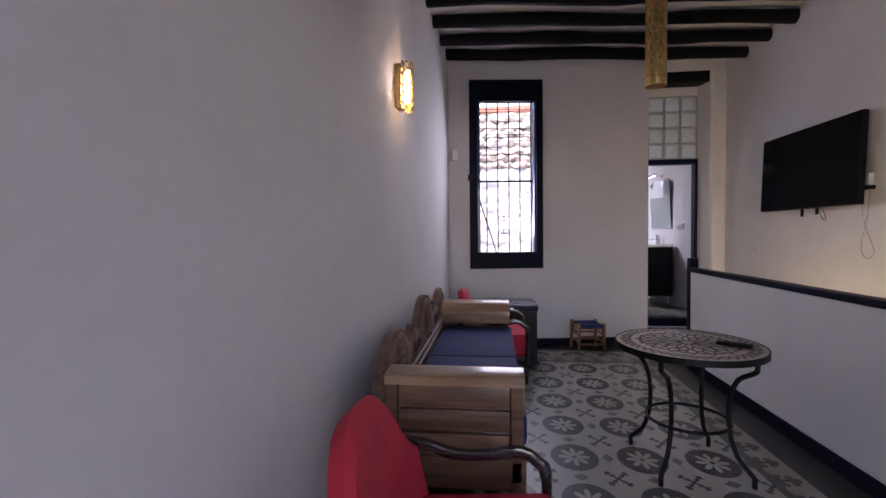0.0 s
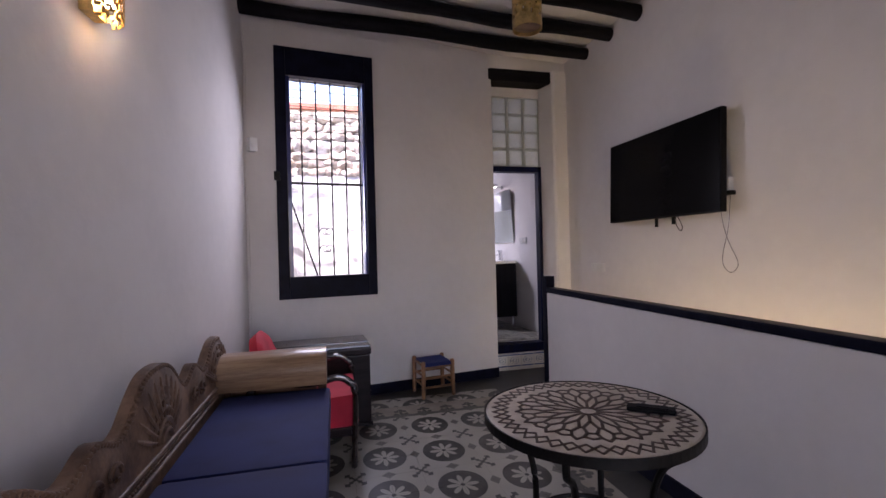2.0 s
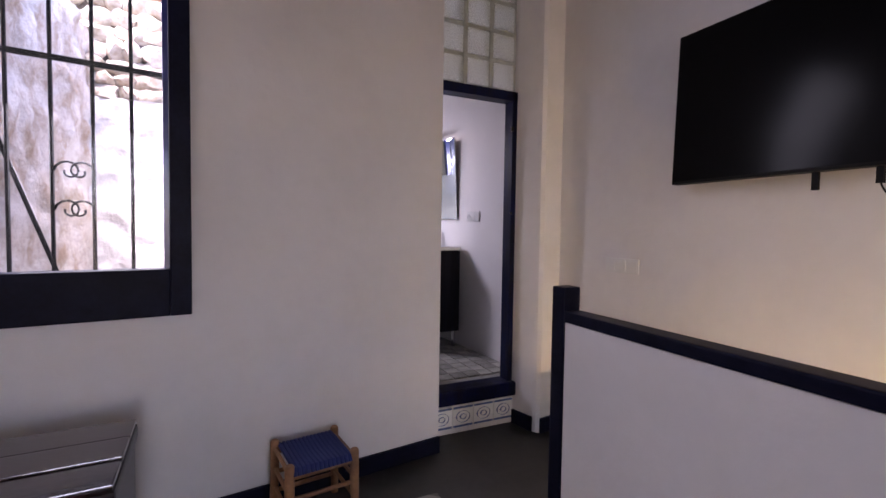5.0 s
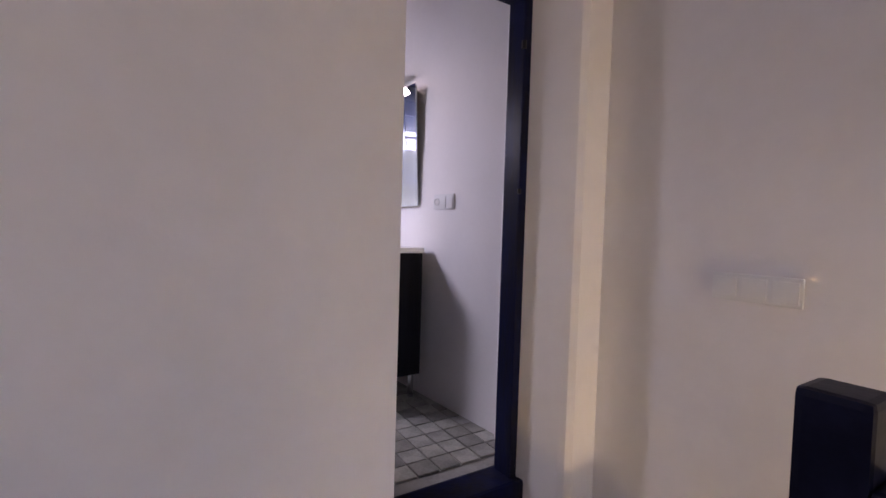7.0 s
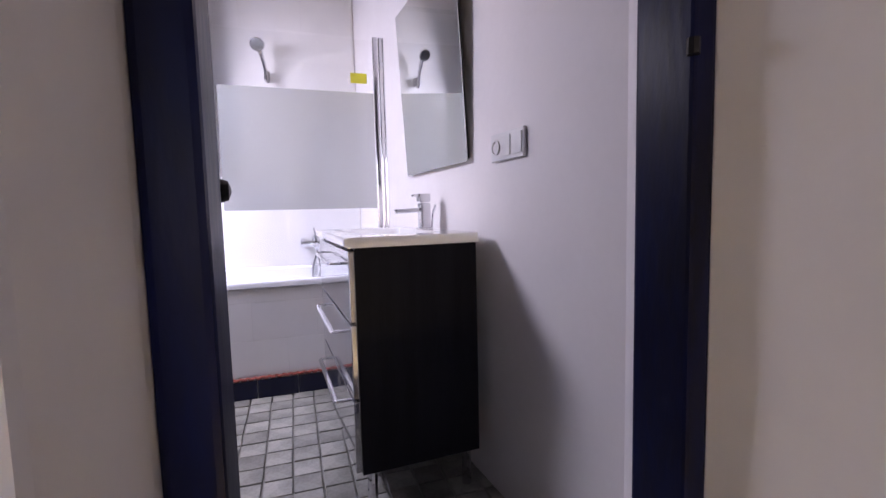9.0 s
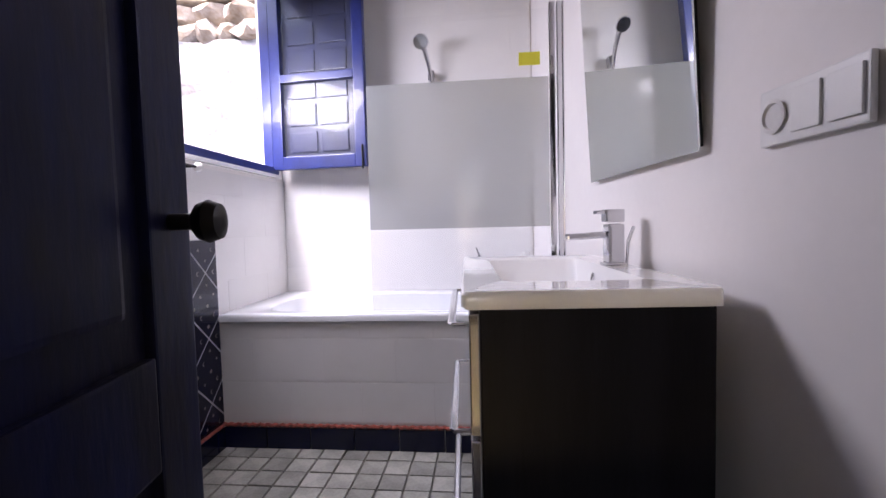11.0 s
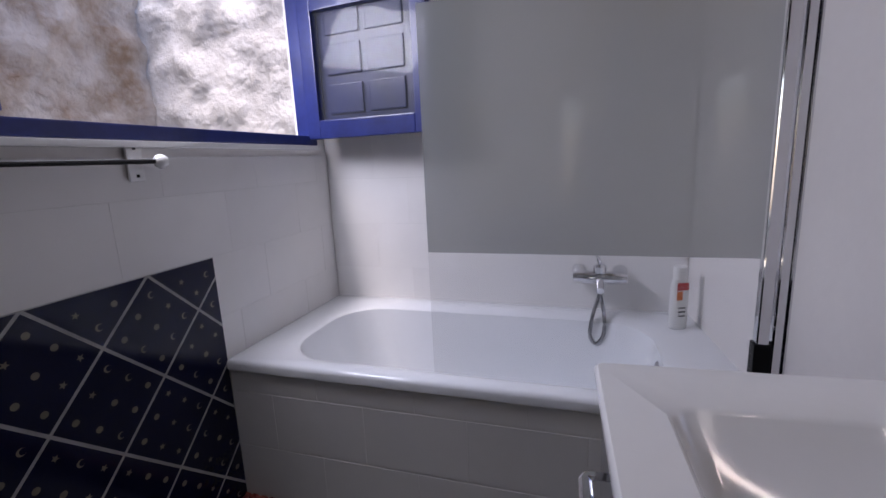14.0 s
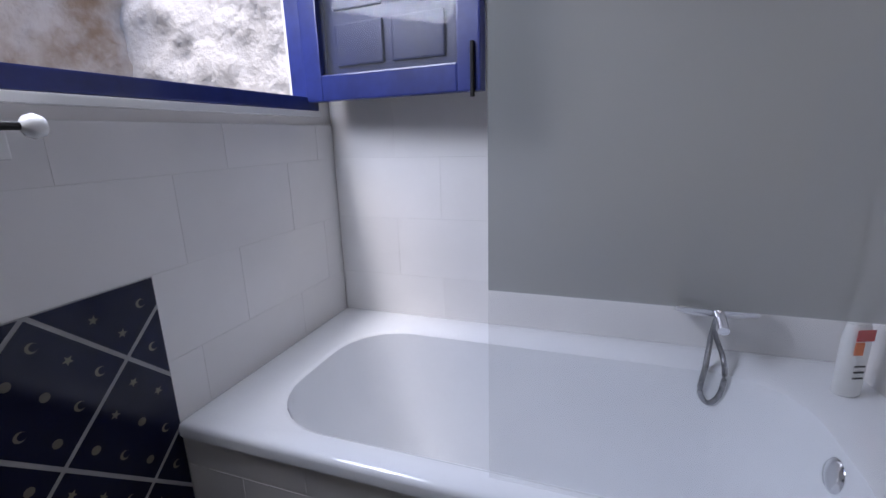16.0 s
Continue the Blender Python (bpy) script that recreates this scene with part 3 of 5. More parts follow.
def mosaic_table():
    t = thing("round_table", (4.325, 3.435, 0), "round mosaic-topped table with black wrought iron legs", "table")
    R, z = 0.395, 0.735
    part("tabletop", lathe([(0.3, z - 0.03), (R - 0.02, z - 0.03), (R - 0.004, z - 0.024), (R - 0.002, z - 0.004), (R - 0.012, z)], 64), TABLESTONE, t)
    rim = bmesh.new()
    pts = [((R + 0.004) * math.cos(6.28319 * i / 64), (R + 0.004) * math.sin(6.28319 * i / 64)) for i in range(64)]
    a = [[rim.verts.new((x * s, y * s, h)) for x, y in pts] for s, h in ((1, z - 0.034), (1, z + 0.001), (0.985, z + 0.001), (0.985, z - 0.034))]
    for q in range(4):
        for i in range(64):
            rim.faces.new((a[q][i], a[q][(i + 1) % 64], a[(q + 1) % 4][(i + 1) % 64], a[(q + 1) % 4][i]))
    part("rim", rim, IRON, t, "black iron rim band")
    ink = bmesh.new()

    def seg(p, q, w=0.0058):
        p, q = Vector((*p, 0)), Vector((*q, 0))
        d = (q - p).normalized()
        s = Vector((-d.y, d.x, 0)) * w
        p, q = p - d * w * 0.6, q + d * w * 0.6
        lo = [ink.verts.new(v + Vector((0, 0, z + 0.0005))) for v in (p + s, q + s, q - s, p - s)]
        up = [ink.verts.new(v + Vector((0, 0, z + 0.002))) for v in (p + s, q + s, q - s, p - s)]
        ink.faces.new(up)
        for k in range(4):
            ink.faces.new((lo[k], lo[(k + 1) % 4], up[(k + 1) % 4], up[k]))

    N = 16
    pol = lambda r, k: (r * math.cos(6.28319 * k / N + 0.1), r * math.sin(6.28319 * k / N + 0.1))
    for k in range(N):
        seg(pol(0.036, k), pol(0.036, k + 1), 0.006)
        seg(pol(0.045, k + 0.5), pol(0.105, k + 0.5), 0.006)
        seg(pol(0.105, k + 0.5), pol(0.17, k + 0.1))
        seg(pol(0.105, k + 0.5), pol(0.17, k + 0.9))
        seg(pol(0.17, k + 0.1), pol(0.215, k + 0.32))
        seg(pol(0.17, k - 0.1), pol(0.215, k - 0.32))
        seg(pol(0.17, k + 0.1), pol(0.17, k - 0.1))
        seg(pol(0.215, k + 0.32), pol(0.215, k + 0.68))
        seg(pol(0.215, k + 0.32), pol(0.25, k + 0.2))
        seg(pol(0.215, k + 0.68), pol(0.25, k + 0.8))
        seg(pol(0.25, k + 0.2), pol(0.262, k + 0.5))
        seg(pol(0.25, k + 0.8), pol(0.262, k + 0.5))
        seg(pol(0.25, k + 0.2), pol(0.275, k))
        seg(pol(0.25, k - 0.2), pol(0.275, k))
    M = 22
    po2 = lambda r, k: (r * math.cos(6.28319 * k / M), r * math.sin(6.28319 * k / M))
    for k in range(M):
        seg(po2(0.308, k), po2(0.366, k + 0.5), 0.0045)
        seg(po2(0.366, k + 0.5), po2(0.308, k + 1), 0.0045)
        seg(po2(0.366, k), po2(0.308, k + 0.5), 0.0045)
        seg(po2(0.308, k + 0.5), po2(0.366, k + 1), 0.0045)
    tagged(part("inlay", ink, TABLEINLAY, t, "dark brown star rosette mosaic inlay"), kind="stuff")
    for i in range(4):
        a = radians(45 + 90 * i + 2)
        c, s = math.cos(a), math.sin(a)
        prof = [(0.350, 0.705), (0.350, 0.66), (0.346, 0.638), (0.325, 0.62), (0.262, 0.575), (0.228, 0.49), (0.216, 0.38), (0.226, 0.26), (0.262, 0.15), (0.318, 0.085), (0.338, 0.066), (0.343, 0.045), (0.343, 0.0)]
        part("leg", tube(curve_pts([(r * c, r * s, h) for r, h in prof], 5), 0.0135, 8), IRON, t, smooth=True)
    part("ring", tube([(0.222 * math.cos(6.28319 * i / 36), 0.222 * math.sin(6.28319 * i / 36), 0.29) for i in range(37)], 0.010, 8), IRON, t, smooth=True)
    return t


mosaic_table()


def remote():
    r = thing("remote_control", (4.54, 3.35, 0.740), "black plastic television remote lying on the mosaic table", "remote control", turn=52)
    part("case", box(-0.025, 0.025, -0.085, 0.085, 0, 0.018, bevel=0.006), BLKPLAST, r)
    part("keypad", box(-0.018, 0.018, -0.06, 0.05, 0.0182, 0.0205), VANITY, r)


remote()


def sofa():
    s = thing("sofa", (2.66, 3.735, 0), "carved wooden settee with a dark blue seat cushion", "sofa")
    hl = 1.13
    for y in (-hl + 0.03, hl - 0.03):
        for x in (0.05, 0.60):
            part("leg", box(x, x + 0.07, y - 0.035, y + 0.035, 0.0, 0.30, bevel=0.008), WOOD, s)
    part("seat_frame", box(0.03, 0.66, -hl, hl, 0.26, 0.40, bevel=0.012), WOOD, s)
    part("front_rail", box(0.645, 0.675, -hl + 0.05, hl - 0.05, 0.20, 0.40, bevel=0.01), WOOD, s)
    for k in (-1, 1):
        y0 = -hl + 0.13 if k < 0 else 0.004
        c = box(0.08, 0.685, y0, y0 + 0.992, 0.405, 0.55, bevel=0.03)
        part("cushion", c, BLUEFAB, s, "dark blue fabric seat cushion", True)
    for k in (-1, 1):
        e = k * hl
        prof = [(e + k * 0.015, 0.725), (e + k * 0.015, 0.765), (e - k * 0.01, 0.776)]
        prof += [(e - k * (0.10 + 0.115 * math.sin(a)), 0.665 + 0.112 * math.cos(a)) for a in [math.pi / 2 * i / 9 for i in range(10)]]
        prof += [(e - k * 0.20, 0.585), (e - k * 0.03, 0.585), (e - k * 0.03, 0.725)]
        m = Matrix(((0, 0, 1, 0), (1, 0, 0, 0), (0, 1, 0, 0), (0, 0, 0, 1)))
        part("arm_roll", prism(prof, 0.05, 0.665, m), WOODY, s, "rounded polished wooden arm with a flat outer lip", True)
        lo, hi = sorted((e, e - k * 0.06))
        for x in (0.05, 0.605):
            part("arm_post", box(x, x + 0.055, lo, hi, 0.30, 0.724, bevel=0.006), WOOD, s)
        for za, zb in ((0.405, 0.505), (0.512, 0.612), (0.619, 0.722)):
            lo, hi = sorted((e - k * 0.008, e - k * 0.055))
            part("arm_board", box(0.106, 0.604, lo, hi, za, zb, bevel=0.020), WOOD, s, smooth=True)
    hump = lambda y: 0.74 + 0.15 * math.exp(-abs((y - 1.06) / 0.22) ** 3) + 0.205 * math.exp(-abs((y - 0.14) / 0.26) ** 3) + 0.15 * math.exp(-abs((y + 0.80) / 0.26) ** 3) + 0.10 * math.exp(-((y - 0.62) / 0.12) ** 2) + 0.09 * math.exp(-((y + 0.33) / 0.12) ** 2)
    ys = [-hl + 0.02 + (2 * hl - 0.04) * i / 80 for i in range(81)]
    bm = bmesh.new()
    cols = []
    for y in ys:
        h = hump(y)
        cols.append([bm.verts.new(p) for p in ((0.0, y, 0.40), (0.075, y, 0.40), (0.045, y, h - 0.03), (0.028, y, h), (-0.008, y, h), (-0.02, y, h - 0.03))])
    for a, c in zip(cols, cols[1:]):
        for k in range(6):
            bm.faces.new((a[k], a[(k + 1) % 6], c[(k + 1) % 6], c[k]))
    bm.faces.new(cols[0][::-1])
    bm.faces.new(cols[-1])
    back = part("backrest", bm, CARVED, s, "carved scrolled wooden back", True)
    for k in (-0.80, 0.14, 1.0):
        for rr in range(5):
            pts = [(0.066 - 0.03 * (rr / 5), k + (0.05 + 0.035 * rr) * math.cos(a), 0.64 + (0.05 + 0.042 * rr) * math.sin(a)) for a in [0.2 + 2.75 * i / 14 for i in range(15)]]
            part("carved_rib", tube(pts, 0.011, 6), CARVED, back, smooth=True)
    for k in (-0.80, 0.14, 1.0):
        for q in range(11):
            a = 0.35 + 2.45 * q / 10
            top = min(hump(k + 0.30 * math.cos(a)) - 0.035, 0.66 + 0.24 * math.sin(a))
            pts = [(0.062, k + 0.07 * math.cos(a), 0.64 + 0.07 * math.sin(a)), (0.056, k + 0.17 * math.cos(a), 0.64 + 0.6 * (top - 0.64)), (0.045, k + 0.25 * math.cos(a), top)]
            part("carved_flute", tube(curve_pts(pts, 3), [0.004, 0.005, 0.007, 0.009, 0.009, 0.008, 0.005], 6), CARVED, back, smooth=True)
    beads = bmesh.new()
    for i in range(110):
        y = -hl + 0.05 + (2 * hl - 0.10) * i / 109
        bmesh.ops.create_icosphere(beads, subdivisions=1, radius=0.0115, matrix=Matrix.Translation((0.036, y, hump(y) - 0.012)))
    part("beaded_edge", beads, CARVED, back, "beaded carved upper edge", True)
    for z, x, r in ((0.575, 0.067, 0.010), (0.625, 0.064, 0.008)):
        part("moulding", tube([(x, -hl + 0.22, z), (x, hl - 0.22, z)], r, 8), CARVED, back, smooth=True)
    low = bmesh.new()
    for i in range(84):
        bmesh.ops.create_icosphere(low, subdivisions=1, radius=0.009, matrix=Matrix.Translation((0.067, -hl + 0.24 + 0.0214 * i, 0.600)))
    part("beaded_band", low, CARVED, back, "beaded band between two mouldings", True)
    for k in (-0.33, 0.60):
        for sg in (-1, 1):
            pts = [(0.060, k + sg * (0.055 + 0.045 * math.cos(a) * (1 - a / 9)), 0.70 + 0.045 * math.sin(a) * (1 - a / 9)) for a in [0.45 * i for i in range(15)]]
            part("carved_scroll", tube(pts, 0.008, 6), CARVED, back, smooth=True)
    return s


sofa()


def armchair(at, turn, label):
    c = thing("armchair", at, label, "armchair", "red armchairs", turn)
    part("seat", box(-0.27, 0.375, -0.265, 0.265, 0.225, 0.435, pose(0, 0, 0, 0, -4, 0), bevel=0.03), REDFAB, c, "red upholstered seat", True)
    bm = bmesh.new()
    cols = []
    n = 24
    for i in range(n + 1):
        y = -0.27 + 0.54 * i / n
        u = abs(2 * i / n - 1)
        top = 0.855 - 0.19 * u ** 3.4
        curve = 0.05 * u * u
        cols.append([bm.verts.new(p) for p in ((-0.26 + curve, y, 0.32), (-0.15 + curve, y, 0.42), (-0.19 + curve, y, 0.60), (-0.25 + curve, y, top - 0.03), (-0.285 + curve, y, top), (-0.33 + curve, y, top - 0.04), (-0.31 + curve, y, 0.55))])
    for a, b in zip(cols, cols[1:]):
        for k in range(7):
            bm.faces.new((a[k], a[(k + 1) % 7], b[(k + 1) % 7], b[k]))
    bm.faces.new(cols[0][::-1])
    bm.faces.new(cols[-1])
    part("backrest", bm, REDFAB, c, "rounded red upholstered back", True)
    for k in (-1, 1):
        y = k * 0.30
        pts = curve_pts([(-0.30, y, 0.0), (-0.31, y, 0.40), (-0.26, y, 0.58), (-0.14, y, 0.598), (0.0, y, 0.562), (0.13, y, 0.566), (0.23, y, 0.582), (0.30, y, 0.548), (0.335, y, 0.46), (0.32, y, 0.0)], 6)
        part("arm_frame", tube(pts, 0.019, 8, 1.25), LIDWOOD, c, "bent dark wooden arm and leg", True)
    part("stretcher", box(-0.30, 0.31, -0.29, -0.26, 0.20, 0.25, bevel=0.005), DARKWOOD, c)
    part("stretcher", box(-0.30, 0.31, 0.26, 0.29, 0.20, 0.25, bevel=0.005), DARKWOOD, c)
    return c


armchair((3.16, 5.10, 0), 0, "red upholstered armchair with bent dark arms beside the chest")
armchair((3.05, 2.02, 0), 0, "red upholstered armchair with bent dark arms before the settee")


def chest():
    c = thing("chest", (3.25, 5.72, 0), "dark glossy wooden chest against the plaster wall", "chest", turn=3)
    part("body", box(-0.40, 0.38, -0.27, 0.20, 0.03, 0.56, bevel=0.008), DARKWOOD, c)
    lid = part("lid", box(-0.41, 0.39, -0.285, 0.205, 0.565, 0.618, bevel=0.012), DARKWOOD, c)
    for q in range(3):
        part("lid_board", box(-0.405, 0.385, -0.283 + 0.164 * q, -0.127 + 0.164 * q, 0.619, 0.636 + 0.004 * (q == 1), bevel=0.006), LIDWOOD, lid, "varnished lid plank")
    part("hasp", box(-0.04, 0.02, -0.295, -0.286, 0.46, 0.58, bevel=0.003), IRON, c)
    part("plinth", box(-0.41, 0.39, -0.28, 0.205, 0.0, 0.03), DARKWOOD, c)


chest()


def stool():
    s = thing("stool", (4.285, 6.095, 0), "small wooden stool with a woven dark blue seat", "stool", turn=8)
    for x in (-0.145, 0.145):
        for y in (-0.135, 0.135):
            part("leg", tube([(x * 1.04, y * 1.04, 0), (x, y, 0.2), (x, y, 0.335), (x, y, 0.343)], [0.018, 0.021, 0.021, 0.015], 10), STOOLWOOD, s, smooth=True)
    for z in (0.10, 0.19, 0.285):
        for k in (-1, 1):
            part("rung", tube([(-0.145, k * 0.135, z), (0.145, k * 0.135, z)], 0.010, 6), STOOLWOOD, s)
            part("rung", tube([(k * 0.145, -0.135, z + 0.02), (k * 0.145, 0.135, z + 0.02)], 0.010, 6), STOOLWOOD, s)
    for i in range(14):
        x = -0.123 + 0.0189 * i
        sag = 0.014 * (1 - (x / 0.14) ** 2)
        part("seat_cord", tube([(x, -0.147, 0.295), (x, -0.138, 0.318), (x, 0, 0.322 - sag), (x, 0.138, 0.318), (x, 0.147, 0.295)], 0.0105, 6), BLUEFAB, s)


stool()


def television():
    t = thing("television", (5.95, 4.87, 1.92), "black flat television on a wall bracket", "television")
    m = pose(-0.085, 0, 0, 0, 2, 0)
    part("body", box(-0.02, 0.025, -0.60, 0.60, -0.345, 0.345, m, bevel=0.006), BLKPLAST, t)
    part("screen", box(-0.0235, -0.0205, -0.592, 0.592, -0.332, 0.337, m), TVBLACK, t, "glossy black screen")
    part("bracket", box(-0.06, 0.0, -0.15, 0.15, -0.12, 0.12), IRON, t)
    part("stub_foot", box(-0.10, -0.085, 0.02, 0.04, -0.41, -0.345), BLKPLAST, t)
    part("stub_foot", box(-0.10, -0.085, -0.16, -0.14, -0.40, -0.345), BLKPLAST, t)
    part("loop_cable", tube(curve_pts([(-0.07, -0.17, -0.345), (-0.06, -0.20, -0.42), (-0.05, -0.17, -0.45), (-0.06, -0.14, -0.40), (-0.07, -0.15, -0.345)]), 0.003, 5), BLKPLAST, t)


television()


def plug_box():
    p = thing("wall_socket", (5.95, 4.31, 1.735), "white wall socket with a black plug and hanging cable", "socket")
    part("plate", box(-0.04, 0, -0.03, 0.03, -0.02, 0.07, bevel=0.006), WHTPLAST, p)
    part("plug", box(-0.05, 0, -0.045, 0.05, -0.05, -0.02, bevel=0.006), BLKPLAST, p)
    part("cable", tube(curve_pts([(-0.03, -0.03, -0.05), (-0.02, 0.0, -0.25), (-0.015, 0.06, -0.48), (-0.015, 0.0, -0.56), (-0.015, -0.06, -0.50), (-0.015, 0.01, -0.35), (-0.02, 0.05, -0.2), (-0.03, 0.05, -0.05)], 6), 0.0022, 5), DRAWERF, p)


plug_box()


def wall_plate(at, w, h, label, turn=0.0, n=3, socket=False):
    """A plate on a wall facing -x."""
    p = thing("switch_plate", at, label, "switch", turn=turn)
    part("plate", box(-0.010, 0, -w / 2, w / 2, -h / 2, h / 2, bevel=0.003), WHTPLAST, p)
    for i in range(n):
        c = -w / 2 + w * (i + 0.5) / n
        if socket and i == n - 1:
            well = part("socket_well", lathe([(0.023, 0), (0.026, 0.004), (0.020, 0.005), (0.018, 0.001)], 20), GROUT, p, "round socket well", True)
            well.matrix_local = pose(-0.010, c, 0, 0, -90, 0)
            continue
        part("rocker", box(-0.014, -0.010, c - w / n * 0.4, c + w / n * 0.4, -h * 0.36, h * 0.36, bevel=0.0015), WHTPLAST, p)
    return p


wall_plate((5.948, 5.855, 1.16), 0.235, 0.082, "long white switch plate on plaster wall")


def sconce():
    s = thing("wall_sconce", (LX(3.79) + 0.035, 3.79, 2.25), "lit perforated brass wall lamp", "wall lamp")
    bm = bmesh.new()
    n, rows = 22, 26
    for j in range(rows):
        for i in range(n):
            if (i * 7 + j * 13) % 5 == 0 or (i + j) % 3 == 0:
                continue
            a0, a1 = math.pi * (i / n) - math.pi / 2, math.pi * ((i + 1) / n) - math.pi / 2
            z0, z1 = 0.34 * j / rows, 0.34 * (j + 1) / rows
            vs = [bm.verts.new((0.085 * math.cos(a) * 1.0, 0.055 * math.sin(a), z)) for a, z in ((a0, z0), (a1, z0), (a1, z1), (a0, z1))]
            bm.faces.new(vs)
    sh = part("shade", bm, BRASS, s, "perforated brass half-cylinder shade")
    md = sh.modifiers.new("thick", "SOLIDIFY")
    md.thickness = 0.002
    part("bulb", tube([(0.04, 0, 0.06), (0.04, 0, 0.28)], 0.016, 10), BULB, s, smooth=True)
    part("backplate", box(-0.04, 0.006, -0.05, 0.05, 0.02, 0.32), BRASS, s)


sconce()


def pendant():
    p = thing("pendant_lamp", (4.21, 3.64, 2.30), "long perforated brass tube pendant lamp", "pendant lamp")
    bm = bmesh.new()
    n, rows, H = 40, 60, 0.62
    for j in range(rows):
        for i in range(n):
            if 3 < j < rows - 2 and ((i * 3 + j * 5) % 7 == 0 or (i * 5 + j * 2) % 9 == 0):
                continue
            a0, a1 = 6.28319 * i / n, 6.28319 * (i + 1) / n
            vs = [bm.verts.new((0.062 * math.cos(a), 0.062 * math.sin(a), H * z / rows)) for a, z in ((a0, j), (a1, j), (a1, j + 1), (a0, j + 1))]
            bm.faces.new(vs)
    bmesh.ops.remove_doubles(bm, verts=bm.verts, dist=0.0004)
    sh = part("shade", bm, BRASS, p, "perforated brass tube shade")
    md = sh.modifiers.new("thick", "SOLIDIFY")
    md.thickness = 0.002
    part("diffuser", lathe([(0.001, 0.015), (0.058, 0.015), (0.058, 0.02), (0.001, 0.02)], 32), WOODY, p)
    part("cap", lathe([(0.062, H), (0.062, H + 0.006), (0.012, H + 0.02)], 24), BRASS, p)
    part("cable", tube([(0, 0, H), (0, 0, 1.19)], 0.004, 6), BLKPLAST, p)


pendant()


def alarm():
    a = thing("alarm_sensor", (2.72, 6.04, 2.33), "small white box fixed in the wall corner", "sensor", turn=30)
    part("case", box(-0.035, 0.035, -0.03, 0.03, -0.06, 0.06, bevel=0.012), WHTPLAST, a)
    part("lens", box(-0.02, 0.02, -0.033, -0.029, -0.02, 0.01, bevel=0.001), GROUT, a)
    w = thing("corner_cable", (2.66, 6.07, 0), "white painted cable running up the wall corner", "cable")
    part("wire", tube(curve_pts([(0.0, -0.02, 0.3), (0.01, -0.02, 1.4), (-0.01, -0.02, 2.3), (0.01, -0.02, 3.0), (-0.02, -0.03, 3.5)], 8), 0.010, 6), PLASTER, w)


alarm()

# ---- doorway ----


def door_frame():
    d = tagged(new("door_1"), "open dark blue painted door with its frame", "", "", "structure")
    part("jamb", box(5.08, 5.132, 6.59, 6.68, BF - 0.02, 2.30, bevel=0.008), DOORBLUE, d)
    part("jamb", box(5.685, 5.722, 6.60, 6.70, BF - 0.02, 2.30, bevel=0.006), DOORBLUE, d)
    part("head", box(5.06, 5.74, 6.60, 6.70, 2.237, 2.298, bevel=0.006), DOORBLUE, d)
    part("sill", box(4.99, 5.75, 6.565, 6.72, 0.20, BF - 0.003, bevel=0.015), DOORBLUE, d)
    part("hinge_pin", tube([(5.683, 6.60, 2.03), (5.683, 6.60, 2.06)], 0.010, 8), IRON, d)
    part("strike", tube([(5.684, 6.60, 1.46), (5.684, 6.60, 1.48)], 0.008, 8), IRON, d)
    leaf = new("leaf")
    leaf.parent = d
    leaf.matrix_world = pose(5.068, 6.685, 0, 0, 0, 99.4)
    W, T = 0.595, 0.035
    part("stile", box(0, 0.09, -T, 0, BF + 0.01, 2.225, bevel=0.004), DOORBLUE, leaf)
    part("stile", box(W - 0.09, W, -T, 0, BF + 0.01, 2.225, bevel=0.004), DOORBLUE, leaf)
    for z0, z1 in ((BF + 0.012, 0.50), (1.05, 1.18), (2.10, 2.223)):
        part("rail", box(0.09, W - 0.09, -T, 0, z0, z1, bevel=0.004), DOORBLUE, leaf)
    for z0, z1 in ((0.50, 1.05), (1.18, 2.10)):
        part("panel", box(0.085, W - 0.085, -T + 0.012, -0.012, z0, z1), DOORBLUE, leaf)
        part("raised_field", box(0.13, W - 0.13, -T + 0.003, -0.003, z0 + 0.05, z1 - 0.05, bevel=0.008), DOORBLUE, leaf)
    k = part("knob", lathe([(0.010, 0), (0.010, 0.025), (0.022, 0.034), (0.026, 0.045), (0.021, 0.058), (0.006, 0.064)], 20), IRON, leaf, "round black door knob", True)
    k.matrix_local = Matrix.Translation((W - 0.045, -T, 1.33)) @ Matrix.Rotation(radians(90), 4, "X")


door_frame()


def riser():
    struct("step_body", box(4.93, 5.73, 6.60, 6.70, 0.0, 0.19), PLASTER, "white rendered step below the bathroom door")
    for i in range(5):
        x = 4.94 + 0.157 * i
        t = part("azulejo_tile", box(x, x + 0.154, 6.588, 6.5985, 0.035, 0.185, bevel=0.002), CERAMIC, bpy.data.objects["step_body"])
        ring = lambda r, z: [(x + 0.077 + r * math.cos(a), 6.5872, 0.11 + r * 0.8 * math.sin(a)) for a in [6.28319 * k / 16 for k in range(17)]]
        part("tile_print", tube(ring(0.05, 0), 0.006, 4, 0.2), AZULEJO_B, t)
        part("tile_print", tube(ring(0.022, 0), 0.008, 4, 0.2), AZULEJO_B, t)
        for z in (0.048, 0.172):
            part("tile_print", box(x + 0.004, x + 0.15, 6.5865, 6.5885, z - 0.007, z + 0.007), AZULEJO_B, t)


riser()


def lintel():
    l = thing("door_lintel", (5.35, 6.6, 3.19), "dark rough timber lintel over the doorway", "lintel")
    part("timber", box(-0.40, 0.47, -0.19, 0.0, 0.0, 0.13, bevel=0.015), BEAM, l)
    part("timber", box(-0.40, 0.47, 0.01, 0.15, 0.005, 0.13, bevel=0.015), BEAM, l)


lintel()


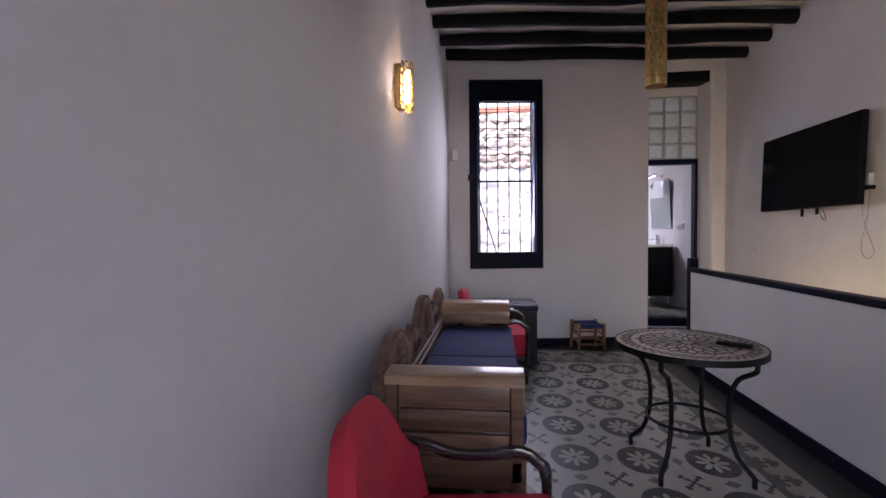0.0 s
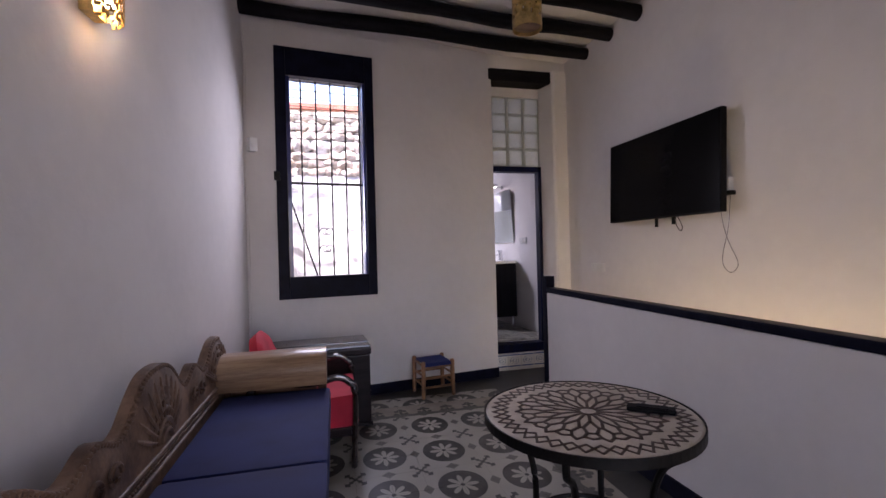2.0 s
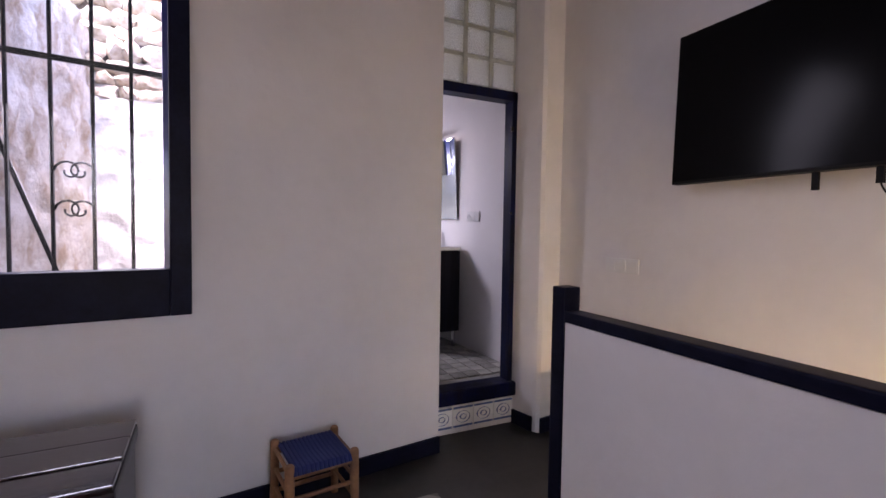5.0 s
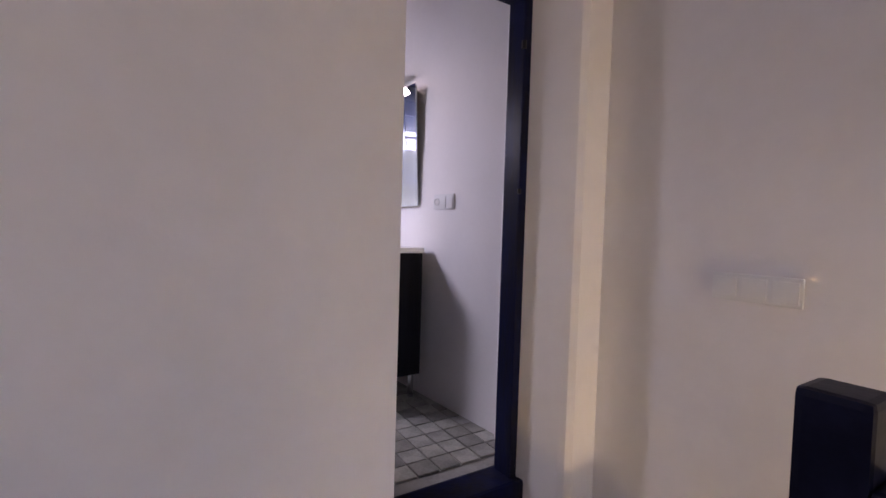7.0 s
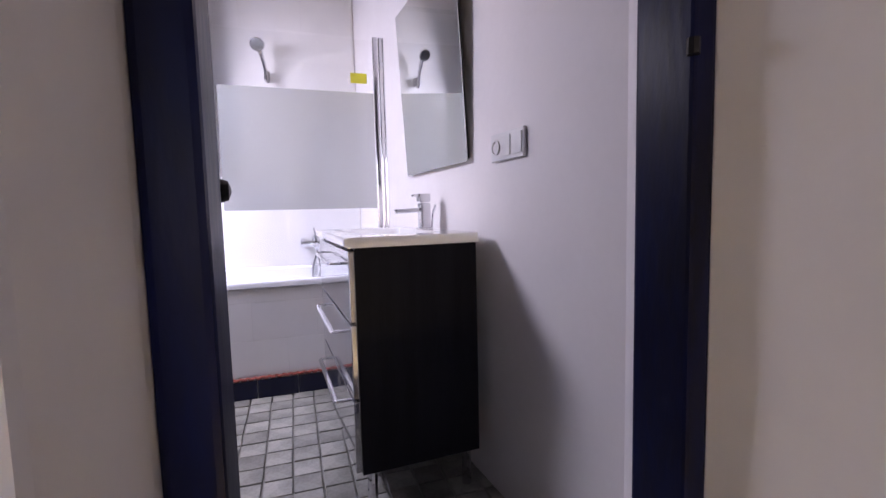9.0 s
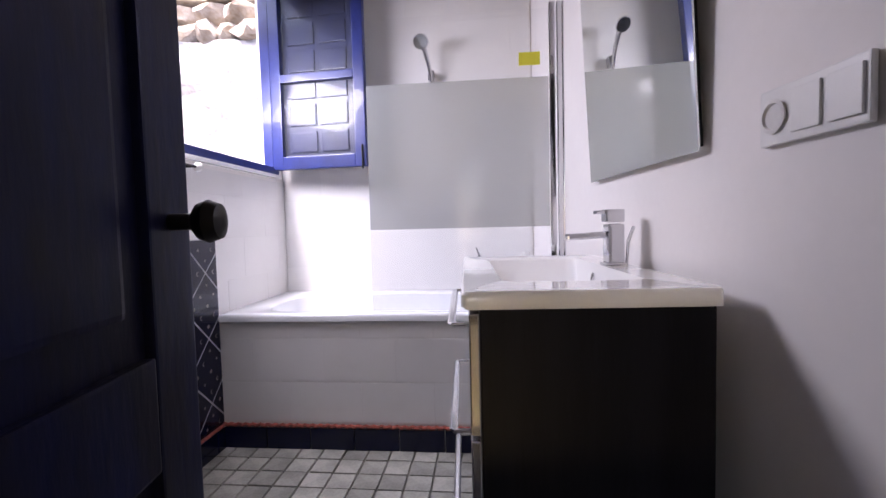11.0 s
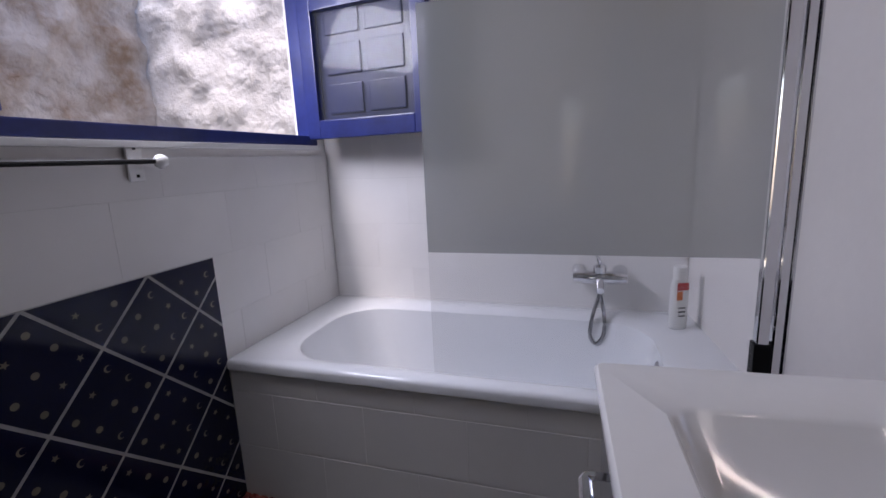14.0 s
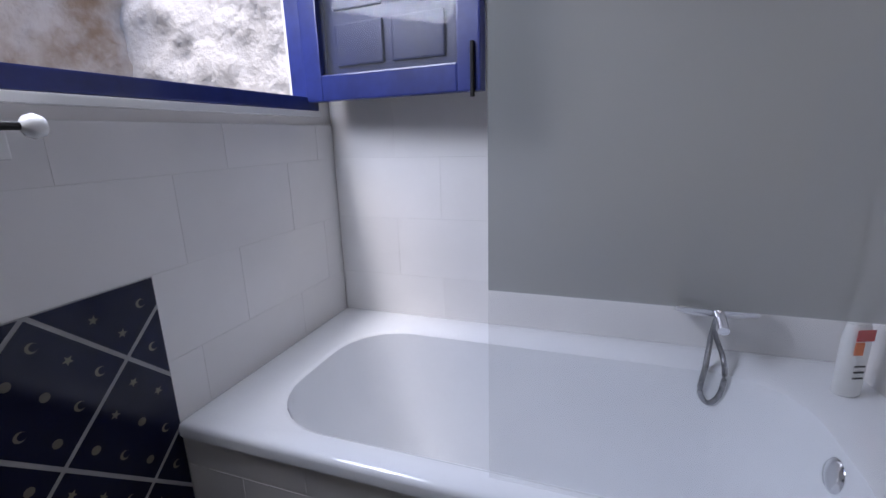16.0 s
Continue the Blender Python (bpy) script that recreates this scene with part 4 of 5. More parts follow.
def glass_blocks():
    w = tagged(new("window_2"), "glass block light above the bathroom door", "", "", "structure")
    part("mortar_frame", box(4.98, 5.80, 6.62, 6.70, 3.092, 3.195), PLASTER, w)
    X, Z, P = 4.941, 2.305, 0.1965
    gm = bmesh.new()
    for i in range(5):
        add_box(gm, X + P * i - 0.014, X + P * i + 0.014, 6.642, 6.70, Z, Z + 4 * P)
    for j in range(5):
        add_box(gm, X, X + 4 * P + 0.02, 6.644, 6.698, Z - 0.012 + P * j, Z + 0.012 + P * j)
    part("mortar_joints", gm, BLOCKJOINT, w)
    for i in range(4):
        for j in range(4):
            x, z = X + 0.0145 + P * i, Z + 0.0125 + P * j
            b = part("glass_brick", box(x, x + P - 0.029, 6.638, 6.704, z, z + P - 0.025, bevel=0.018), BLOCK, w, smooth=True)
            b.visible_shadow = False


glass_blocks()


# ---- bathroom ----
def bathtub():
    t = thing("bathtub", (4.92, 9.06, 0), "white enamelled built-in bathtub", "bathtub")
    X0, X1, Y0, Y1, Z = -0.785, 0.80, -0.385, 0.366, 0.93
    bm = bmesh.new()

    def ring(x0, x1, y0, y1, z, r, n=8):
        out = []
        for cx, cy, a0 in ((x1 - r, y1 - r, 0), (x0 + r, y1 - r, 90), (x0 + r, y0 + r, 180), (x1 - r, y0 + r, 270)):
            for k in range(n + 1):
                a = radians(a0 + 90 * k / n)
                out.append(bm.verts.new((cx + r * math.cos(a), cy + r * math.sin(a), z)))
        return out

    rings = [ring(X0, X1, Y0, Y1, Z - 0.035, 0.012), ring(X0, X1, Y0, Y1, Z - 0.014, 0.012), ring(X0 + 0.002, X1 - 0.002, Y0 + 0.002, Y1 - 0.002, Z - 0.007, 0.012), ring(X0 + 0.007, X1 - 0.007, Y0 + 0.007, Y1 - 0.007, Z - 0.002, 0.012), ring(X0 + 0.015, X1 - 0.015, Y0 + 0.015, Y1 - 0.015, Z, 0.012),
             ring(X0 + 0.145, X1 - 0.192, Y0 + 0.062, Y1 - 0.135, Z, 0.19), ring(X0 + 0.157, X1 - 0.204, Y0 + 0.074, Y1 - 0.147, Z - 0.008, 0.185),
             ring(X0 + 0.185, X1 - 0.222, Y0 + 0.092, Y1 - 0.165, Z - 0.12, 0.17), ring(X0 + 0.28, X1 - 0.27, Y0 + 0.13, Y1 - 0.19, Z - 0.34, 0.14),
             ring(X0 + 0.34, X1 - 0.31, Y0 + 0.18, Y1 - 0.23, Z - 0.40, 0.10)]
    for a, c in zip(rings, rings[1:]):
        n = len(a)
        for k in range(n):
            bm.faces.new((a[k], a[(k + 1) % n], c[(k + 1) % n], c[k]))
    bm.faces.new(rings[-1])
    part("basin", bm, ENAMEL, t, smooth=True)
    dr = part("overflow", lathe([(0.034, 0), (0.036, 0.004), (0.030, 0.010), (0.012, 0.012)], 24), CHROME, t, "chrome overflow cap", True)
    dr.matrix_local = pose(0.590, -0.05, 0.865, 0, -80, 0)


bathtub()


def tub_front():
    s = struct("bath_front", box(4.14, 5.80, 8.6860, 8.72, BF, 0.89), GROUT, "white tiled front of the built-in bath")
    xs = [4.142 + 0.333 * i for i in range(6)]
    for q, (z0, z1) in enumerate(((0.425, 0.612), (0.616, 0.816), (0.82, 0.888))):
        off = 0.16 * (q % 2)
        edges = sorted({4.142, 5.80, *[x + off for x in xs if 4.142 < x + off < 5.80]})
        for a, c in zip(edges, edges[1:]):
            part("tile", box(a + 0.001, c - 0.001, 8.685, 8.6895, z0, z1 - 0.0025, bevel=0.001), TILEW, s)
    for i in range(8):
        part("base_tile", box(4.148 + 0.208 * i, 4.148 + 0.208 * i + 0.204, 8.672, 8.6895, BF, 0.398, bevel=0.002), BLUETILE, s, "dark blue glazed base tile")
    pts = [(4.14 + 0.012 * i, 8.676 + 0.003 * math.sin(i * 2.1), 0.41 + 0.003 * math.cos(i * 2.1)) for i in range(139)]
    part("rope_trim", tube(pts, 0.008, 6), ROPE, s, "red and white rope trim")


tub_front()


def wall_tiles():
    """White wall tiles on the west and north walls round the bath."""
    w = struct("tiling_west", box(4.128, 4.1366, 6.93, 9.43, BF, 1.60), GROUT, "white tiled lower bathroom wall")
    H, W = 0.205, 0.39
    for j in range(6):
        z0, z1 = 1.487 - H * (j + 0), 1.487 - H * (j - 1)
        z1 = min(z1, 1.598)
        off = 8.547 - 0.16 * (j % 2)
        for i in range(-5, 4):
            y0, y1 = max(off + W * i, 6.94), min(off + W * (i + 1), 9.428)
            if y1 - y0 < 0.02 or (z1 < 1.29 and y1 < 8.68):
                continue
            part("tile", box(4.134, 4.1375, y0 + 0.0008, y1 - 0.0008, z0 + 0.0008, z1 - 0.0008, bevel=0.0008), TILEW, w)
    n = struct("tiling_north", box(4.14, 5.66, 9.4214, 9.43, 0.9, 2.75), GROUT, "white tiled wall behind the bath")
    for j in range(9):
        z0 = 1.487 + H * (j - 3)
        for i in range(6):
            x0 = 4.144 + W * i - 0.16 * (j % 2)
            x0, x1 = max(x0, 4.144), min(x0 + W, 5.66)
            if x1 - x0 > 0.02 and z0 > 0.85:
                part("tile", box(x0 + 0.0008, x1 - 0.0008, 9.4205, 9.424, z0 + 0.0007, z0 + H - 0.0007, bevel=0.0008), TILEW, n)


def blue_tiles():
    """Dark blue star-and-moon tiles laid on the diagonal, below the window."""
    y1, ztop = 8.685, 1.28
    w = struct("tiling_blue", box(4.134, 4.1392, 6.94, y1, BF, ztop), BLUEGROUT, "dark blue tiles with pale stars and moons laid diagonally")
    D = 0.2965
    rng = random.Random(4)

    def clip(poly, inside, cut):
        out = []
        for k, p in enumerate(poly):
            q = poly[(k + 1) % len(poly)]
            if inside(p):
                out.append(p)
            if inside(p) != inside(q):
                out.append(cut(p, q))
        return out

    M = Matrix(((0, 0, 1, 0), (1, 0, 0, 0), (0, 1, 0, 0), (0, 0, 0, 1)))
    for i in range(-6, 3):
        for j in range(0, 9):
            cy, cz = 8.157 + D / 2 + D * i + (D / 2 if j % 2 else 0), ztop - D / 2 * (j)
            h = D / 2 - 0.006
            poly = [(cy - h, cz), (cy, cz - h), (cy + h, cz), (cy, cz + h)]
            for ax, lim, sg in ((0, y1 - 0.002, 1), (0, 6.945, -1), (1, ztop - 0.002, 1), (1, BF + 0.11, -1)):
                if poly:
                    poly = clip(poly, lambda p: sg * (p[ax] - lim) <= 0, lambda p, q: tuple(p[k] + (q[k] - p[k]) * (lim - p[ax]) / (q[ax] - p[ax]) for k in (0, 1)))
            if len(poly) < 3:
                continue
            t = part("blue_tile", prism(poly, 4.139, 4.1405, M), BLUETILE, w)
            bm = bmesh.new()
            for a in range(3):
                for c in range(3):
                    sy, sz = (a - 1) * 0.066, (c - 1) * 0.066
                    py, pz = cy + (sy - sz) * 0.7071, cz + (sy + sz) * 0.7071
                    if not (6.96 < py < y1 - 0.02 and BF + 0.13 < pz < ztop - 0.02):
                        continue
                    kind = rng.randrange(3)
                    if kind == 0:
                        pts = [(py + r * math.cos(g), pz + r * math.sin(g)) for r, g in [((0.010 if k % 2 == 0 else 0.0045), 0.6283 * k + a) for k in range(10)]]
                    elif kind == 1:
                        pts = [(py + 0.009 * math.cos(g), pz + 0.009 * math.sin(g)) for g in [6.28319 * k / 10 for k in range(10)]]
                    else:
                        arc = [0.7 + 4.9 * k / 8 for k in range(9)]
                        pts = [(py + 0.010 * math.cos(g), pz + 0.010 * math.sin(g)) for g in arc] + [(py + 0.0035 + 0.0075 * math.cos(g), pz + 0.0075 * math.sin(g)) for g in arc[::-1]]
                    bm.faces.new([bm.verts.new((4.1409, p, q)) for p, q in pts])
            part("star_print", bm, STARPRINT, t)
    for i in range(9):
        a = 6.95 + 0.208 * i
        if a < 8.67:
            part("base_tile", box(4.139, 4.152, a, min(a + 0.204, 8.67), BF, 0.398, bevel=0.002), BLUETILE, w)
    part("rope_trim", tube([(4.148, 6.95, 0.41), (4.148, 8.68, 0.41)], 0.008, 6), ROPE, w, "red and white rope trim")


def floor_tiles():
    fl = bpy.data.objects["bathroom_floor"]
    rng = random.Random(8)
    me = [mesh_of("floor_tile", box(-0.05 + rng.uniform(0, .003), 0.05 - rng.uniform(0, .003), -0.05, 0.05 - rng.uniform(0, .003), -0.012, 0, bevel=0.003), FLOORTILE) for _ in range(4)]
    S = 0.106
    k = 0
    for i in range(17):
        for j in range(18):
            o = new("floor_tile", me[k % 4])
            o.parent = fl
            o.matrix_world = pose(4.09 + S * (i + 0.5) + 0.005, 6.80 + S * (j + 0.5) - 0.01, BF + rng.uniform(-0.0015, 0.001), 0, 0, rng.choice((0, 90, 180)) + rng.uniform(-1, 1))
            k += 1


def patterned_floor():
    """The tiled field in the living room, a printed pattern over separate square tiles."""
    P = cement_pattern()
    sx, sy = FLOOR_PITCH[0] / 2, FLOOR_PITCH[1] / 2
    f = struct("floor_tiling", box(2.9, 4.93, 0.3, 5.82, 0.0005, 0.0015), CONC, "patterned grey and white cement tile field")
    me = mesh_of("cement_tile", box(-sx / 2 + 0.0006, sx / 2 - 0.0006, -sy / 2 + 0.0006, sy / 2 - 0.0006, 0.001, 0.006, bevel=0.0006), P)
    for i in range(9):
        for j in range(20):
            o = new("cement_tile", me)
            o.parent = f
            o.matrix_world = pose(FLOOR_ORIGIN[0] + sx * (i - 2.5), FLOOR_ORIGIN[1] + sy * (4.5 - j) - 0.1 * 0, 0)
    along, across = border_pattern("x", 5.55), border_pattern("y", 4.695)
    for i in range(9):
        part("border_tile", box(2.88 + 0.202 * i, 2.88 + 0.202 * i + 0.2, 5.55, 5.80, 0.001, 0.0068, bevel=0.0006), along, f, "border tile with a row of dark fleurons")
    part("border_tile", box(4.698, 4.90, 5.55, 5.80, 0.001, 0.0068, bevel=0.0006), along, f)
    for j in range(20):
        part("border_tile", box(4.695, 4.90, 5.548 - 0.232 * (j + 1), 5.546 - 0.232 * j, 0.001, 0.0068, bevel=0.0006), across, f)


def vanity():
    v = thing("vanity_unit", (5.352, 7.512, BF), "dark wood-grain bathroom vanity with three grey drawers", "vanity", turn=2.8)
    part("carcass", box(0.02, 0.407, 0.018, 0.777, 0.15, 0.752), VANITY, v)
    part("side_panel", box(0.02, 0.425, 0.0, 0.018, 0.15, 0.868, bevel=0.002), VANITY, v)
    part("side_panel", box(0.02, 0.425, 0.777, 0.795, 0.15, 0.868, bevel=0.002), VANITY, v)
    part("back_panel", box(0.408, 0.425, 0.0185, 0.7765, 0.15, 0.868), VANITY, v)
    for k, (z0, z1) in enumerate(((0.16, 0.39), (0.40, 0.63), (0.64, 0.86))):
        d = part("drawer_front", box(0.0, 0.019, 0.003, 0.792, z0, z1, bevel=0.003), DRAWERF, v, "glossy grey drawer front")
        zc = z1 - 0.05
        part("handle", tube([(0.0, 0.15, zc), (-0.034, 0.152, zc), (-0.036, 0.16, zc), (-0.036, 0.63, zc), (-0.034, 0.638, zc), (0.0, 0.64, zc)], 0.009, 6, 0.5), CHROME, d, "chrome bar handle")
    for x in (0.06, 0.40):
        for y in (0.06, 0.70):
            part("foot", tube([(x, y, 0.0), (x, y, 0.15)], 0.017, 10), CHROME, v, "chrome foot")


vanity()


def washbasin():
    b = thing("washbasin", (5.340, 7.497, 1.17), "white ceramic rectangular basin on the vanity", "washbasin", turn=2.8)
    X, Y, Z = 0.445, 0.83, 0.032
    bm = bmesh.new()

    def ring(x0, x1, y0, y1, z, r, n=6):
        out = []
        for cx, cy, a0 in ((x1 - r, y1 - r, 0), (x0 + r, y1 - r, 90), (x0 + r, y0 + r, 180), (x1 - r, y0 + r, 270)):
            for k in range(n + 1):
                a = radians(a0 + 90 * k / n)
                out.append(bm.verts.new((cx + r * math.cos(a), cy + r * math.sin(a), z)))
        return out

    rings = [ring(0.01, X, 0.005, Y - 0.005, 0, 0.006), ring(0, X, 0, Y, 0.006, 0.01), ring(0, X, 0, Y, Z - 0.006, 0.012), ring(0.005, X, 0.005, Y - 0.005, Z, 0.012),
             ring(0.083, X - 0.078, 0.125, Y - 0.125, Z, 0.035), ring(0.090, X - 0.084, 0.133, Y - 0.133, Z - 0.007, 0.035), ring(0.105, X - 0.094, 0.19, Y - 0.19, Z - 0.055, 0.035), ring(0.125, X - 0.106, 0.27, Y - 0.27, Z - 0.088, 0.035), ring(0.15, X - 0.13, 0.31, Y - 0.31, Z - 0.098, 0.03)]
    for a, c in zip(rings, rings[1:]):
        n = len(a)
        for k in range(n):
            bm.faces.new((a[k], a[(k + 1) % n], c[(k + 1) % n], c[k]))
    bm.faces.new(rings[-1])
    part("bowl", bm, CERAMIC, b, smooth=True)
    pl = part("plug", lathe([(0.033, 0), (0.033, 0.006), (0.026, 0.010), (0.024, 0.016), (0.005, 0.018)], 24), CHROME, b, "chrome pop-up plug", True)
    pl.location = (0.238, 0.405, Z - 0.094)
    # flat black ring stands in for the shade in the gap under the plug
    part("drain_gap_shade", lathe([(0.040, Z - 0.0975), (0.040, Z - 0.0945), (0.034, Z - 0.094)], 24), BLKPLAST, b, "black ring put in as the shade under the plug").location = (0.238, 0.405, 0)
    ov = part("overflow", lathe([(0.012, 0), (0.013, 0.004), (0.008, 0.005), (0.007, 0.001)], 20), CHROME, b, "chrome overflow ring", True)
    ov.matrix_local = pose(X - 0.090, 0.455, Z - 0.035, 0, -78, 0)


washbasin()


def basin_tap():
    t = thing("basin_tap", (5.722, 7.955, 1.203), "chrome square single-lever basin mixer", "tap", turn=BT)
    part("body", box(-0.022, 0.022, -0.022, 0.022, 0, 0.108, bevel=0.009), CHROME, t)
    part("flange", box(-0.028, 0.028, -0.026, 0.026, 0, 0.006, bevel=0.002), CHROME, t)
    part("spout", box(-0.122, -0.018, -0.014, 0.014, 0.072, 0.090, pose(0, 0, 0, 0, -3, 0), bevel=0.006), CHROME, t)
    part("lever", box(-0.026, 0.022, -0.020, 0.020, 0.112, 0.146, bevel=0.004), CHROME, t)
    part("lever_tip", box(-0.050, -0.024, -0.012, 0.012, 0.134, 0.143, bevel=0.002), CHROME, t)
    part("pop_up_rod", tube([(0.034, 0.0, 0.0), (0.036, -0.005, 0.06), (0.045, -0.02, 0.10)], 0.004, 6), CHROME, t)


basin_tap()


def wall_mirror():
    m = thing("wall_mirror", (BX(7.98) - 0.002, 7.98, 1.45), "frameless mirror hung leaning from the wall", "mirror", turn=BT)
    t = pose(-0.018, 0, 0, 0, -3.0, 0)
    part("glass", box(0.0, 0.004, -0.325, 0.325, 0, 0.74, t), MIRROR, m)
    part("backing", box(0.0045, 0.016, -0.315, 0.315, 0.01, 0.73, t), BLKPLAST, m)
    part("batten", box(-0.045, 0.0, -0.10, 0.10, 0.66, 0.70), WHTPLAST, m)


wall_mirror()


def mirror_lamp():
    l = thing("mirror_lamp", (BX(7.98), 7.98, 2.25), "lit chrome bar lamp above the mirror", "wall lamp")
    part("bracket", box(-0.02, 0.0, -0.03, 0.03, -0.02, 0.03, bevel=0.004), CHROME, l)
    part("stem", box(-0.14, -0.02, -0.012, 0.012, 0.005, 0.02), CHROME, l)
    part("bar", box(-0.17, -0.14, -0.16, 0.16, 0.0, 0.035, bevel=0.004), CHROME, l)
    part("diffuser", box(-0.167, -0.143, -0.15, 0.15, -0.004, -0.0005), MLAMP, l)


mirror_lamp()
wall_plate((BX(7.405) - 0.002, 7.405, 1.47), 0.185, 0.085, "white plate with a round socket and two switches", BT, n=3, socket=True)


def shower_screen():
    s = thing("shower_screen", (0, 8.722, 0), "folding glass bath screen with chrome posts", "shower screen")
    g = part("lower_pane", box(4.865, 5.665, -0.003, 0.003, 0.936, 1.301), LOWPANE, s, "clear lower glass")
    f = part("filmed_pane", box(4.865, 5.665, -0.003, 0.003, 1.303, 1.945), FILM, s, "glass still covered by milky protective film")
    u = part("upper_pane", box(4.865, 5.665, -0.003, 0.003, 1.947, 2.23), PANE, s, "clear upper glass")
    for o in (g, f, u):
        o.visible_shadow = False
    for x, w in ((5.668, 0.026), (5.70, 0.02), (5.722, 0.02)):
        part("post", box(x, x + w, -0.013, 0.013, 0.936, 2.25, bevel=0.004), CHROME, s, "chrome post")
    for z in (0.99,):
        part("hinge", box(5.664, 5.70, -0.017, 0.017, z, z + 0.11, bevel=0.003), BLKPLAST, s)
    part("sticker", box(5.54, 5.63, -0.0045, -0.0035, 1.995, 2.05), YELLOW, s, "yellow sticker")


shower_screen()


def bath_mixer():
    b = thing("bath_mixer", (5.345, 9.416, 1.075), "chrome bath mixer with a looped hose", "bath mixer")
    part("body", tube([(-0.10, -0.055, 0.0), (-0.05, -0.055, 0.0), (0.05, -0.055, 0.0), (0.10, -0.055, 0.0)], [0.02, 0.026, 0.026, 0.02], 14), CHROME, b, smooth=True)
    for x in (-0.078, 0.078):
        part("inlet", tube([(x, 0, 0.012), (x, -0.012, 0.012), (x, -0.05, 0)], [0.030, 0.028, 0.016], 14), CHROME, b, smooth=True)
    part("spout", tube(curve_pts([(0, -0.06, 0.0), (0, -0.11, -0.005), (0, -0.16, -0.025)], 4), 0.014, 10), CHROME, b, smooth=True)
    part("cap", lathe([(0.024, 0.02), (0.026, 0.045), (0.018, 0.055)], 16), CHROME, b, smooth=True).location = (0, -0.055, 0)
    part("lever", tube([(0, -0.055, 0.055), (-0.01, -0.10, 0.09), (-0.015, -0.14, 0.11)], [0.008, 0.007, 0.005], 8), CHROME, b, smooth=True)
    part("hose", tube(curve_pts([(0.01, -0.05, -0.02), (0.0, -0.05, -0.07), (-0.026, -0.142, -0.13), (-0.034, -0.15, -0.205), (-0.012, -0.152, -0.236), (0.014, -0.15, -0.20), (0.016, -0.142, -0.125), (0.004, -0.05, -0.07)], 6), 0.0072, 8), HOSE, b, smooth=True)


bath_mixer()


def hand_shower():
    h = thing("hand_shower", (5.085, 9.416, 2.19), "chrome hand shower in a wall holder", "hand shower")
    part("holder", box(-0.018, 0.018, -0.05, 0.0, -0.03, 0.03, bevel=0.006), CHROME, h)
    part("handle", tube([(0.006, -0.05, -0.05), (-0.012, -0.07, 0.06), (-0.035, -0.10, 0.15)], [0.010, 0.012, 0.015], 10), CHROME, h, smooth=True)
    hd = part("head", lathe([(0.012, 0.02), (0.04, 0.01), (0.045, 0), (0.04, -0.006), (0.004, -0.007)], 24), CHROME, h, smooth=True)
    hd.matrix_local = pose(-0.045, -0.125, 0.165, -50, 0, 0)


hand_shower()


def bottle():
    b = thing("shampoo_bottle", (5.605, 9.24, 0.931), "white plastic bottle with orange and red label on bath ledge", "bottle", turn=20)
    bm = lathe([(0.024, 0), (0.029, 0.006), (0.029, 0.15), (0.024, 0.175), (0.022, 0.18)], 24)
    bmesh.ops.transform(bm, matrix=Matrix.Diagonal((1.1, 0.7, 1, 1)), verts=bm.verts)
    part("flask", bm, BOTTLE, b, smooth=True)
    c = lathe([(0.022, 0.181), (0.023, 0.183), (0.023, 0.225), (0.018, 0.229)], 20)
    bmesh.ops.transform(c, matrix=Matrix.Diagonal((1.05, 0.75, 1, 1)), verts=c.verts)
    part("cap", c, BOTTLE, b, smooth=True)
    part("label_band", box(-0.02, 0.02, -0.0222, -0.0205, 0.145, 0.172), REDPRINT, b, "red label band")
    part("label_spot", box(-0.02, 0.0, -0.0222, -0.0205, 0.11, 0.142), ORANGE, b, "orange label patch")
    for z in (0.05, 0.065, 0.08):
        part("print_line", box(-0.012, 0.012, -0.0222, -0.0205, z, z + 0.004), BLKPLAST, b)


bottle()


def shutter(at, turn, label):
    """A casement leaf hinged at its origin, reaching along +x, with a glazed upper light and a panelled shutter behind."""
    s = thing("casement_leaf", at, label, "window leaf", "bathroom window leaves", turn)
    W, H, T = 0.575, 1.10, 0.042
    part("hinge_stile", box(0, 0.065, -T / 2, T / 2, 0, H, bevel=0.005), NAVYWIN, s)
    part("meeting_stile", box(W - 0.065, W, -T / 2, T / 2, 0, H, bevel=0.005), NAVYWIN, s)
    for z0, z1 in ((0, 0.075), (0.50, 0.545), (H - 0.07, H)):
        part("rail", box(0.065, W - 0.065, -T / 2, T / 2, z0, z1, bevel=0.005), NAVYWIN, s)
    for z0, z1 in ((0.075, 0.50), (0.545, H - 0.07)):
        g = part("pane", box(0.065, W - 0.065, -0.003, 0.003, z0, z1), PANE, s)
        g.visible_shadow = False
    back = part("inner_shutter", box(0.05, W - 0.05, T / 2 + 0.004, T / 2 + 0.024, 0.06, H - 0.05, bevel=0.003), INNERBLUE, s, "dark blue panelled inner shutter")
    for i in range(2):
        for j in range(6):
            x0, z0 = 0.10 + 0.195 * i, 0.10 + 0.155 * j
            part("raised_panel", box(x0, x0 + 0.165, T / 2 - 0.006, T / 2 + 0.004, z0, z0 + 0.12, bevel=0.006), INNERBLUE, back)
    part("bolt", tube([(W - 0.02, -T / 2 - 0.006, -0.015), (W - 0.02, -T / 2 - 0.006, 0.12)], 0.006, 6), IRON, s)
    return s


shutter((4.150, 9.30, 1.665), -5, "open blue casement with a panelled inner shutter")
shutter((4.150, 8.185, 1.690), -67, "open blue casement folded back into the room")


